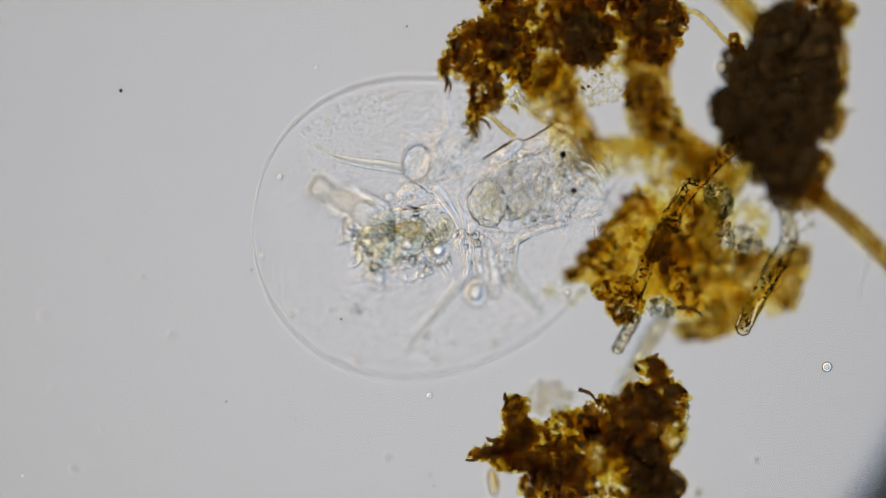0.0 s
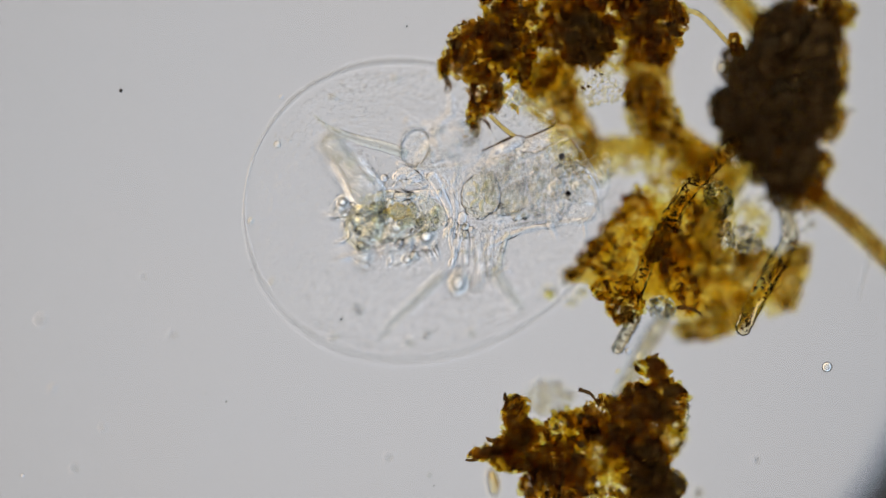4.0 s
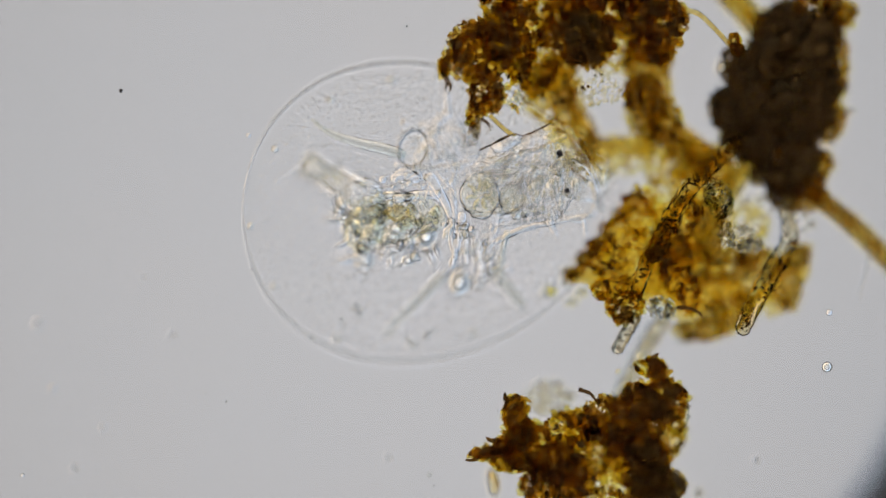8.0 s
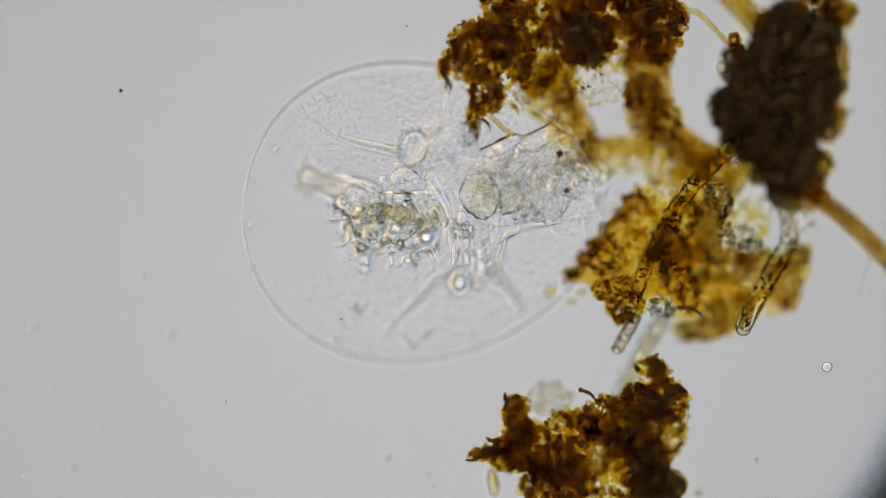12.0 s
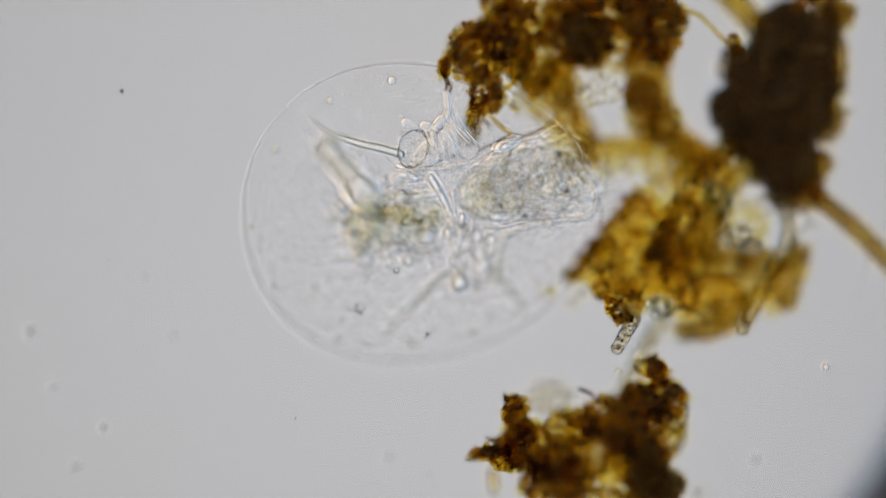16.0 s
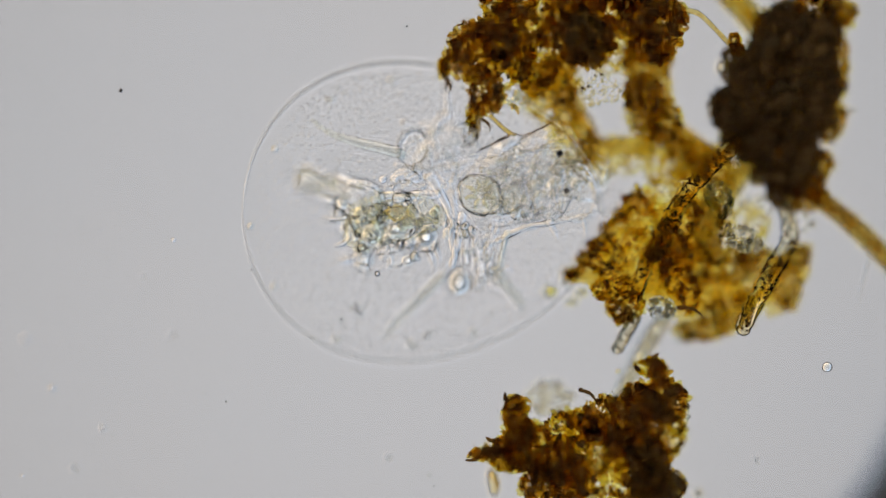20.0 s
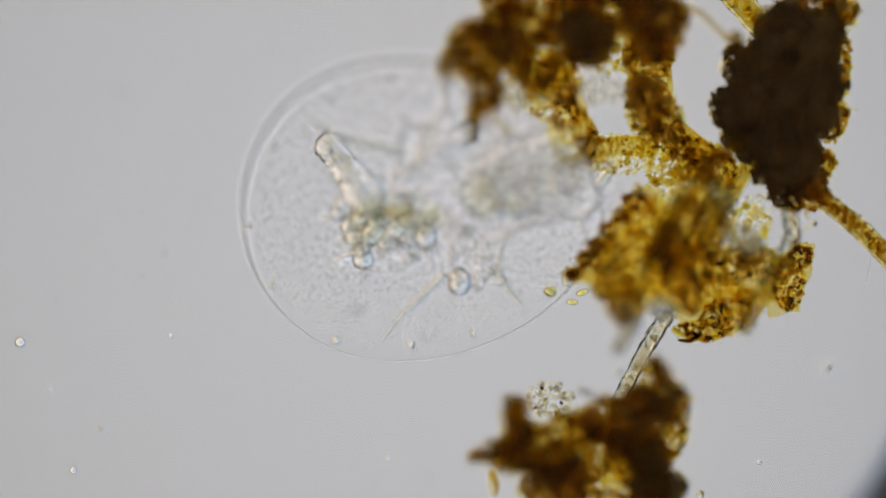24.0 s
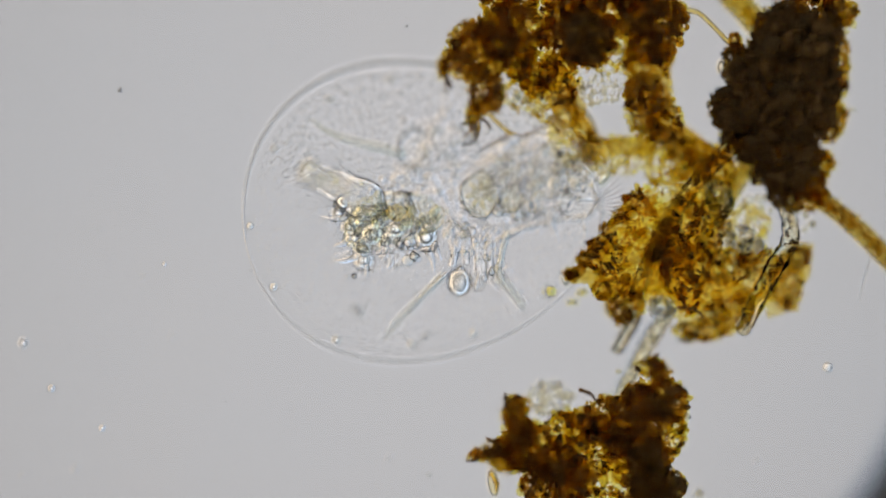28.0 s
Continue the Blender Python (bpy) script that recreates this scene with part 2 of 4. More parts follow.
# ---- the setting ----
def ring(inner, outer, z0, z1, sides=96):
    v, f = [], []
    for i in range(sides):
        c, s = math.cos(2 * math.pi * i / sides), math.sin(2 * math.pi * i / sides)
        v += [(inner * c, inner * s, z0), (outer * c, outer * s, z0), (outer * c, outer * s, z1), (inner * c, inner * s, z1)]
    for i in range(sides):
        a, b = 4 * i, 4 * ((i + 1) % sides)
        for j in range(4):
            f.append((a + j, a + (j + 1) % 4, b + (j + 1) % 4, b + j))
    return v, f


def disc(radius, z0, z1, sides=96):
    v = [(radius * math.cos(2 * math.pi * i / sides), radius * math.sin(2 * math.pi * i / sides), z) for z in (z0, z1) for i in range(sides)]
    f = [tuple(range(sides))[::-1], tuple(range(sides, 2 * sides))]
    f += [(i, (i + 1) % sides, sides + (i + 1) % sides, sides + i) for i in range(sides)]
    return v, f


def setting():
    bm = bmesh.new()
    bmesh.ops.create_cube(bm, size=1.0)
    for v in bm.verts:
        v.co = Vector((v.co.x * 8.0, v.co.y * 6.0, v.co.z * 0.3 + FLOOR * U - 0.155))
    me = bpy.data.meshes.new("microscope_slide")
    bm.to_mesh(me), bm.free()
    me.materials.append(GLASS)
    tagged(new("microscope_slide", me), "clear glass microscope slide under the specimen", "glass slide", kind="structure")
    v, f = ring(1013 * U, 8.9, -0.12, 0.12)
    d = new("field_diaphragm", solid("field_diaphragm", v, f, BLACK_METAL, False))
    d.location = at(708, 312, -480)
    tagged(d, "blackened metal field diaphragm below the slide", "diaphragm", kind="structure")
    # condenser: a flat-topped lens that gathers every line of sight on the lamp's middle
    rings, sides, v, f = 48, 128, [], []
    for i in range(rings + 1):
        r = 4.3 * i / rings
        for j in range(sides):
            v.append((r * math.cos(2 * math.pi * j / sides), r * math.sin(2 * math.pi * j / sides), -1.3 + r * r / 14.3 - 0.0001 * r ** 4))
    for i in range(rings):
        for j in range(sides):
            a, b = i * sides + j, i * sides + (j + 1) % sides
            f.append((a, a + sides, b + sides, b) if i else (a, a + sides, b + sides))
    lens = thing("condenser_lens", 784, 441, 0, "thick clear condenser lens below the slide", "lens")
    lens.location.z = -2.2
    part("curved_face", solid("curved_face", v, [x[::-1] for x in f], GLASS), lens)
    part("flat_face", solid("flat_face", [(4.3 * math.cos(2 * math.pi * j / 128), 4.3 * math.sin(2 * math.pi * j / 128), 0.0) for j in range(128)], [tuple(range(128))], GLASS, False), lens)
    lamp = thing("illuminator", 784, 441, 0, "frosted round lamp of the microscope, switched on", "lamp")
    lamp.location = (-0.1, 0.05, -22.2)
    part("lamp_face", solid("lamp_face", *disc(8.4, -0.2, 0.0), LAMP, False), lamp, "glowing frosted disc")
    # Unseen barrel, added so rays that miss the lamp end on black.
    v, f = ring(8.5, 8.9, -0.5, 19.5)
    part("stray_light_block", solid("stray_light_block", v, f, BLACK_METAL, False), lamp, "unseen black metal barrel added to block stray light")


# ---- detritus ----
STUFFS = {"a": AMBER, "r": RUST, "b": BROWN, "k": SOOT, "t": THIN}
CLOSE = {"t": "a", "a": "r", "r": "a", "b": "r", "k": "b"}
GRAINS = {"t": (GRAIN_GOLD, GRAIN_CLEAR, GRAIN_RUST), "a": (GRAIN_GOLD, GRAIN_RUST, GRAIN_DARK), "r": (GRAIN_RUST, GRAIN_GOLD, GRAIN_DARK), "b": (GRAIN_RUST, GRAIN_DARK, GRAIN_RUST), "k": (GRAIN_DARK, GRAIN_DARK, GRAIN_DARK)}


def torn_sheet(corners, h0, slope, base, seed):
    """A thin undulating flake with a torn outline; slope: rise in h for each unit along u and v."""
    c = np.array(corners, float)
    mid = c.mean(axis=0)
    n, rings = 144, 14
    line = np.array([[np.interp(t, np.arange(len(c) + 1), [*c[:, k], c[0, k]]) for k in (0, 1)] for t in np.linspace(0, len(c), n, endpoint=False)])
    sides = []
    for up in (1, -1):
        v, f = [], []
        for r in range(rings + 1):
            for i in range(n):
                x, y = mid + (line[i] - mid) * (r / rings) * (1 + 0.22 * noise.fractal(Vector((line[i][0] * 0.03, line[i][1] * 0.03, seed)), 0.9, 2.0, 5) * r / rings)
                dent = noise.fractal(Vector((x * 0.02, y * 0.02, seed + 9)), 1.0, 2.0, 4)
                v.append(at(x, y, h0 + slope[0] * (x - mid[0]) + slope[1] * (y - mid[1]) + 12 * dent + up * 3 * (1 - (r / rings) ** 6)) - base)
        for r in range(rings):
            for i in range(n):
                q = (r * n + i, (r + 1) * n + i, (r + 1) * n + (i + 1) % n, r * n + (i + 1) % n)
                f.append(q[::-up])
        sides.append((np.array([x[:] for x in v]), f))
    return joined(sides)


def clump(label, lumps, seed, singles=160, density=1.0, size=2.8, spikes=(), sheets=(), crumb=1.0, thick=1.0):
    """A crumb of decayed matter: many uneven crumbs, crusted with angular grains. lumps: u, v, h, half-width, half-height, kind."""
    rng = np.random.default_rng(seed)
    u0, v0 = np.mean([x[0] for x in lumps]), np.mean([x[1] for x in lumps])
    top = thing("detritus_clump", u0, v0, FLOOR, label, "detritus", "clumps of detritus")
    base = at(u0, v0, FLOOR)
    many, fringe = {}, {}
    shapes = {(sort, pool is FINE): [solid("crumb", pv, pf, STUFFS[sort]) for pv, pf in pool] for sort in STUFFS for pool in (COARSE, FINE)}
    heap, placed = {}, 0
    for i, (u, v, h, ru, rv, kind) in enumerate(lumps):
        small = min(ru, rv)
        coarse = int(2 + ru * rv / (62 if kind == "k" else 330))
        for j in range(coarse + int(6 + thick * ru * rv / {"a": 50, "t": 95}.get(kind, 34))):
            a, r = rng.uniform(0, 2 * math.pi), math.sqrt(rng.uniform(0, 0.8))
            big = j < coarse
            k = (rng.uniform(0.22, 0.40) * min(small, 44) if big else 3.2 + 6.5 * rng.uniform() ** 1.6) * crumb
            if big:
                r *= 0.84
            sort = kind if rng.uniform() < 0.72 or (kind == "k" and big) else CLOSE[kind]
            place = at(u + ru * r * math.cos(a), v + rv * r * math.sin(a), h + rng.normal(0, 0.34) * small) - base
            turn = Euler((rng.normal(0, 0.6), rng.normal(0, 0.6), rng.uniform(0, 6.283)))
            n = int(rng.integers(10))
            if big or (placed < 300 and j % 3 == 0):
                placed += not big
                part("crumb", shapes[sort, not big][n], top, m=Matrix.LocRotScale(place, turn, Vector((k, k, k)) * U))
            else:
                pv, pf = (FINE if k > 5.5 else TINY)[n]
                heap.setdefault(sort, []).append((pv @ np.array(turn.to_matrix()).T * k * U + np.array(place), pf))
        for _ in range(int(density * ru * rv / (30 if kind == "t" else 7))):
            a, r = rng.uniform(0, 2 * math.pi), math.sqrt(rng.uniform(0.05, 0.95))
            place = at(u + ru * r * math.cos(a), v + rv * r * math.sin(a), h + rng.normal(0, 0.4) * small) - base
            many.setdefault(GRAINS[kind][rng.integers(3)], []).append((place, size * rng.lognormal(0, 0.4) * U))
        # ragged fringe where the lump meets open water
        for a in np.arange(0, 2 * math.pi, 5.0 / (0.5 * (ru + rv))):
            r = rng.uniform(0.72, 1.02)
            x, y = u + ru * r * math.cos(a), v + rv * r * math.sin(a)
            if any(n != i and ((x - o[0]) / o[3]) ** 2 + ((y - o[1]) / o[4]) ** 2 < 0.6 for n, o in enumerate(lumps)):
                continue
            k = rng.uniform(1.8, 4.0) if kind == "k" else rng.uniform(2.2, 6.0)
            pv, pf = lump(2, k * rng.uniform(0.8, 1.7), k, 0.7 * k, 0.6, 2.0, seed + i + a, 0.8, rng.uniform(0, 180))
            fringe.setdefault(kind if rng.uniform() < 0.5 else CLOSE[kind], []).append((pv + np.array(at(x, y, h + rng.normal(0, 0.3) * small) - base), pf))
    for n, (corners, h0, slope, *other) in enumerate(sheets):
        part("leaf_film", solid("leaf_film", *torn_sheet(corners, h0, slope, base, seed + n), *(other or [FILM])), top)
    for n, (u, v, h, du, dv, r) in enumerate(spikes):
        pv, pf = tube([(u, v, h, r), (u + 0.55 * du + 0.15 * dv, v + 0.55 * dv - 0.15 * du, h + 2, r * 0.9), (u + du, v + dv, h, r * 0.35)], origin=base, steps=5, sides=10, wobble=0.5, flat=0.5, seed=seed + n)
        part("splinter", solid("splinter", pv, pf, GRAIN_DARK if n % 3 else GRAIN_RUST), top)
    for sort, pieces in heap.items():
        tagged(part("humus", solid("humus", *joined(pieces), STUFFS[sort]), top), kind="stuff")
    for kind, pieces in fringe.items():
        tagged(part("fringe", solid("fringe", *joined(pieces), STUFFS[kind]), top), kind="stuff")
    for material, grains in many.items():
        shared = [solid("grain", gv, gf, material, False) for gv, gf in SHARDS]
        rest = []
        for j, (place, r) in enumerate(grains):
            turn = Euler(rng.uniform(0, 6.28, 3))
            if j < singles // len(many):
                part("grain", shared[j % 6], top, m=Matrix.LocRotScale(place, turn, (r, r, r)))
            else:
                gv, gf = SHARDS[j % 6]
                rest.append((gv @ np.array(turn.to_matrix()).T * r + np.array(place), gf))
        if rest:
            for _ in range(len(rest) // 2):
                place, r = grains[int(rng.integers(len(grains)))]
                k = rng.uniform(0.9, 2.0) * U
                gv, gf = SHARDS[int(rng.integers(6))]
                rest.append((gv * k + np.array(place) + rng.normal(0, 5 * U, 3), gf))
            tagged(part("crust", solid("crust", *joined(rest), material, False), top), kind="stuff")
    return top


def detritus():
    clump("dark brown crumbly clump of decayed plant matter, ragged lower tip", [
        (848, 92, 25, 62, 58, "b"), (905, 45, 20, 52, 48, "r"), (862, 165, 35, 30, 42, "b"), (838, 205, 25, 11, 24, "r"),
        (900, 8, 5, 50, 36, "r"), (1020, 66, 0, 44, 50, "b"), (1085, 20, -10, 78, 48, "b"), (1170, 35, 10, 48, 48, "b"),
        (975, 24, -20, 36, 30, "t"), (1000, 36, -24, 50, 50, "b"), (880, -40, -10, 40, 36, "r"), (1044, 72, -2, 46, 50, "b"), (1110, -45, -10, 80, 40, "b"), (918, 100, 10, 34, 46, "r"), (785, 118, 45, 9, 18, "r"), (880, 70, 22, 46, 40, "r"), (950, 110, -20, 40, 60, "a"), (1040, 70, -6, 40, 46, "k"), (876, 105, 25, 64, 64, "t"), (1080, 36, 0, 90, 60, "t"), (1160, 60, 0, 46, 56, "b")], 11, 220, thick=1.65, spikes=(
            (786, 125, 40, -6, -22, 4), (784, 130, 40, 3, 34, 3.5), (791, 138, 40, 4, 28, 3), (838, 215, -5, -16, 26, 4), (842, 226, -12, -4, 26, 4), (850, 210, 10, 18, 20, 3), (905, 185, 20, 12, 18, 4)))
    clump("amber brown strand of decayed matter linking the clumps", [
        (985, 140, -35, 42, 48, "a"), (1145, 100, -65, 46, 52, "r"), (1150, 185, -72, 40, 60, "r"), (1185, 245, -76, 32, 26, "a"),
        (1000, 205, -66, 26, 36, "a"), (1040, 262, -74, 26, 32, "r"), (1115, 262, -78, 46, 20, "t"), (1226, 276, -72, 42, 32, "a"), (1268, 302, -66, 36, 32, "a"), (1140, 168, -15, 36, 42, "b"), (1175, 215, -35, 34, 40, "a"), (1225, 290, -70, 50, 34, "t"), (1180, 300, -74, 40, 26, "t"), (970, 160, -50, 50, 60, "t"), (1010, 240, -60, 40, 50, "t"), (1150, 180, -40, 44, 80, "t"), (1234, 286, -60, 60, 38, "t"), (1090, 275, -66, 70, 34, "t"), (1080, 60, -40, 60, 70, "t")], 23, 260, 1.5, 2.4, crumb=0.85, thick=0.5, sheets=(
            (((1112, 60), (1185, 60), (1190, 150), (1192, 212), (1242, 255), (1300, 288), (1290, 325), (1225, 300), (1160, 250), (1122, 205), (1108, 130)), -72, (0.0, 0.0)),
            (((952, 105), (1012, 115), (1032, 180), (1055, 225), (1045, 262), (1005, 245), (965, 175)), -52, (-0.2, -0.1)),
            (((1030, 240), (1070, 245), (1110, 240), (1165, 248), (1150, 278), (1090, 276), (1040, 292)), -76, (0.0, 0.0), THIN)))
    clump("large black opaque clump with a fringed amber edge", [
        (1414, 85, -50, 76, 78, "k"), (1372, 60, -44, 40, 50, "k"), (1325, 142, -50, 40, 38, "k"), (1372, 272, -52, 42, 50, "k"), (1304, 202, -52, 38, 32, "k"), (1330, 236, -55, 42, 36, "k"), (1350, 165, -50, 64, 60, "k"),
        (1288, 178, -50, 30, 26, "k"), (1420, 190, -54, 64, 82, "k"), (1405, 280, -58, 54, 62, "k"), (1440, 130, -40, 52, 60, "k"), (1344, 250, -55, 44, 36, "k"), (1284, 208, -52, 24, 24, "k"), (1304, 128, -50, 26, 24, "k"), (1300, 245, -56, 26, 24, "k"), (1350, 100, -46, 36, 40, "k"), (1462, 60, -50, 34, 56, "k"), (1385, 330, -58, 30, 40, "k"),
        (1432, 338, -55, 34, 36, "b"), (1400, 345, -60, 24, 30, "b"), (1450, 8, -30, 50, 30, "b"), (1468, 215, -60, 22, 36, "b"), (1488, 110, -60, 16, 60, "r"), (1484, 205, -62, 14, 34, "r"), (1490, 22, -46, 32, 26, "r"), (1462, 290, -62, 16, 22, "r"), (1362, 212, -52, 30, 30, "k"), (1300, 100, -50, 20, 22, "k"), (1392, 20, -48, 26, 24, "k"), (1268, 190, -52, 14, 14, "k"), (1318, 275, -54, 16, 16, "k"), (1456, 165, -52, 30, 30, "k"), (1345, 308, -56, 18, 18, "k")], 37, 220, 0.9, 3.4)
    clump("small dark brown crumb on the tip of a thread", [(1299, 72, 18, 9, 12, "b"), (1307, 88, 16, 8, 8, "b")], 41, 24)
    clump("translucent amber flakes of decayed leaf, dark along one edge", [
        *((1012 + 22 * i, 486 - 26 * i, -40, 13 + 0.8 * i, 12 + 0.8 * i, "b") for i in range(6)), (1075, 455, -10, 36, 34, "r"), (1100, 415, -12, 30, 30, "t"), (1140, 352, -20, 26, 24, "t"), (1095, 505, 5, 26, 20, "r"),
        (1064, 512, 10, 18, 16, "a"), (1120, 540, 15, 22, 26, "r"), (1212, 385, -6, 28, 44, "a"), (1200, 470, -8, 30, 56, "a"), (1222, 520, -10, 18, 40, "r"), (1180, 440, -20, 34, 50, "a"),
        (1290, 555, -66, 50, 30, "a"), (1240, 585, -70, 48, 18, "r"), (1270, 520, -58, 40, 36, "t"), (1335, 505, -60, 44, 40, "t"), (1395, 500, -72, 28, 52, "a"), (1416, 455, -72, 20, 22, "a"),
        (1300, 475, -40, 56, 34, "t"), (1245, 440, -30, 30, 50, "t"), (1325, 400, -62, 40, 36, "t"), (1155, 425, -20, 50, 60, "t"), (1100, 555, 44, 20, 20, "b"), (1085, 540, 50, 12, 14, "r"), (1205, 322, -55, 50, 26, "t"), (1262, 318, -62, 40, 26, "t"), (1258, 400, -34, 26, 60, "a"), (1175, 360, -40, 60, 40, "t"), (1120, 480, -40, 66, 46, "t"), (1285, 470, -50, 54, 32, "a"), (1345, 470, -58, 36, 34, "a"), (1235, 470, -40, 24, 40, "a"), (1150, 400, -46, 44, 50, "t")], 53, 300, 1.9, 2.2, crumb=0.85, thick=0.27, sheets=(
            (((1003, 495), (1060, 425), (1110, 350), (1165, 325), (1155, 390), (1125, 460), (1135, 530), (1090, 530), (1045, 505)), -16, (-0.05, 0.0)),
            (((1168, 345), (1245, 338), (1242, 400), (1236, 480), (1226, 565), (1196, 548), (1150, 520), (1140, 470), (1155, 420)), -10, (0.0, -0.05)),
            (((1190, 578), (1205, 520), (1250, 485), (1310, 500), (1350, 520), (1330, 572), (1290, 600), (1220, 605)), -64, (-0.05, 0.0)),
            (((1335, 525), (1370, 470), (1400, 432), (1440, 430), (1432, 480), (1412, 545), (1360, 565)), -70, (-0.1, 0.0)),
            (((1150, 420), (1250, 440), (1340, 455), (1385, 455), (1350, 520), (1230, 560), (1150, 520)), -48, (0.0, -0.05)),
            (((1030, 492), (1110, 400), (1165, 335), (1250, 325), (1300, 400), (1250, 500), (1180, 550), (1100, 535)), -58, (0.0, 0.0), THIN)), spikes=(
            (1035, 475, -38, -24, 14, 6), (1060, 450, -38, -20, 4, 5), (1085, 418, -38, -18, -2, 5), (1112, 385, -38, -16, -6, 5), (1140, 350, -30, -8, -18, 5), (1200, 545, 12, 46, 18, 3.5), (1385, 500, -80, 30, -20, 7), (1240, 590, -78, -40, 12, 5)))
    clump("dark brown clump of humus with spiky crumbs on top", [
        (1010, 765, 5, 52, 40, "r"), (1085, 745, 0, 62, 46, "b"), (1174, 712, 5, 44, 42, "b"), (1010, 845, -10, 50, 48, "b"),
        (1132, 712, 2, 38, 36, "b"), (1188, 765, -26, 26, 42, "a"), (1145, 835, -5, 46, 54, "b"), (1060, 895, -10, 60, 34, "r"), (1150, 900, -10, 60, 40, "b"), (1115, 775, -12, 60, 44, "b"), (925, 768, 14, 26, 28, "r"), (985, 820, -6, 44, 40, "b"), (915, 800, 10, 48, 34, "r"), (912, 730, 20, 22, 32, "r"), (965, 860, 0, 46, 36, "b"),
        (1085, 800, -30, 56, 40, "r"), (1150, 650, 20, 26, 16, "r"), (1190, 860, -10, 26, 28, "k"), (850, 805, 20, 20, 8, "b"), (1060, 800, -20, 100, 80, "t"), (1150, 840, -10, 36, 56, "k"), (930, 790, 8, 50, 50, "r"), (925, 770, 50, 24, 30, "r"), (908, 728, 52, 18, 26, "b"), (900, 808, 50, 36, 26, "r"), (862, 800, 52, 20, 12, "b"), (960, 835, 46, 24, 22, "r"), (1160, 655, 52, 20, 16, "b"), (1172, 700, 46, 30, 26, "b"), (1150, 740, 40, 36, 36, "b")], 71, 240, thick=1.6, spikes=(
            (912, 708, 22, 28, 4, 5), (900, 715, 22, -6, -20, 4), (1026, 690, 14, 30, 22, 3.5), (1172, 678, 20, 18, -22, 8), (1155, 650, 24, 10, -24, 6), (852, 806, 20, -28, 8, 4), (868, 838, -45, 10, 36, 5), (880, 780, 18, -20, -6, 4), (1195, 690, 10, 22, 6, 5)))


# ---- the animal ----
C = (748, 376)


def animal():
    rng = np.random.default_rng(5)
    top = thing("larva", C[0], C[1], 0, "colourless translucent larva with limbs inside a clear oval envelope", "larva")
    o = np.array(at(*C))

    def spot(u, v, h):
        return at(u, v, h) - Vector(o)

    def rod(name, knots, material, label="", **more):
        return part(name, solid(name, *tube(knots, origin=o, **more), material), top, label)

    def mass(name, u, v, h, ru, rv, rh, material, label="", amp=0.12, freq=1.6, sub=4, seed=1.0, turn=0.0, sharp=0.0):
        return part(name, solid(name, *lump(sub, ru, rv, rh, amp, freq, seed, sharp, turn), material), top, label, Matrix.Translation(spot(u, v, h)))

    def sac(name, u, v, h, ru, rv, rh, material, label="", wall=0.84, seed=2.0, turn=0.0):
        """A hollow thin-walled bladder."""
        ov, of = lump(4, ru, rv, rh, 0.06, 1.2, seed, 0.0, turn)
        return part(name, solid(name, *joined([(ov, of), (ov * wall, of[:, ::-1])]), material), top, label, Matrix.Translation(spot(u, v, h)))

    # envelope: an egg-shaped skin, blunt at the head, tilted
    v, f = BALLS[5]
    shells = []
    for k, flip in ((1.0, False), (0.99, True)):
        w = v * np.array([318, 263, 108]) * k
        w[:, 1] *= 1 - 0.13 * v[:, 0]
        w[:, 2] += 0.36 * w[:, 1]
        shells.append((w * U, f[:, ::-1] if flip else f))
    part("envelope", solid("envelope", *joined(shells), MEMBRANE), top, "thin clear oval membrane")

    # Added rod along the outline; stands in for the membrane's refracted rim line.
    ring_line = []
    for i in range(49):
        a = 2 * math.pi * i / 48
        x, y = 318 * math.cos(a), 263 * math.sin(a) * (1 - 0.13 * math.cos(a))
        ring_line.append((C[0] + x, C[1] - y, 0.36 * y, 2.0))
    rod("envelope_seam", ring_line, TISSUE, "added thin rod imitating the envelope's refracted rim line", steps=4, sides=8, domed=False)

    # trunk with its folds
    rod("trunk", [(826, 348, 10, 30), (870, 335, 12, 55), (930, 318, 14, 68), (990, 306, 14, 74), (1030, 315, 12, 60), (1052, 335, 10, 30)], SKIN, "wrinkled transparent trunk", sides=40, steps=10, wobble=0.35, flat=0.55, seed=2)
    sac("tail_lobe", 1018, 340, 20, 39, 56, 26, POUCH, "rounded clear tail lobe", 0.9, 1.0, 12)
    mass("fore_body", 700, 385, 4, 84, 42, 36, YOLK, "yellowish lumpy front of the body", 0.25, 2.2, 5, 4.0)
    mass("face", 645, 408, -6, 36, 36, 30, YOLK, "", 0.3, 2.4, 4, 6.0)
    sac("mid_lobe", 754, 382, -4, 37, 32, 26, POUCH, "pale yellow lobe behind the gut", 0.9, 9.5)
    sac("clear_bladder", 703, 455, 62, 19, 20, 15, POUCH, "faint clear bladder")
    mass("gut", 704, 378, 8, 23, 12, 12, ORANGE, "small orange gut", 0.6, 2.8, 4, 7.0)
    mass("vesicle", 754, 418, -70, 21, 23, 18, LENSY, "round clear vesicle", 0.08, 1.4, 4, 3.0)
    mass("bead", 604, 362, -36, 14, 14, 13, LENSY, "", 0.04, 1.5, 3, 8.0)
    mass("bead", 643, 460, -70, 20, 18, 17, LENSY, "", 0.08, 1.5, 3, 9.0)
    rod("feeler", [(612, 385, -15, 7), (590, 388, -20, 5), (570, 384, -25, 2)], TISSUE)
    rod("feeler", [(630, 455, -25, 6), (610, 462, -32, 5), (590, 464, -38, 2)], TISSUE)
    rod("feeler", [(650, 472, -25, 5), (648, 495, -30, 2)], TISSUE)
    rod("feeler", [(680, 455, -10, 7), (692, 440, -5, 8), (715, 452, -12, 3)], TISSUE)
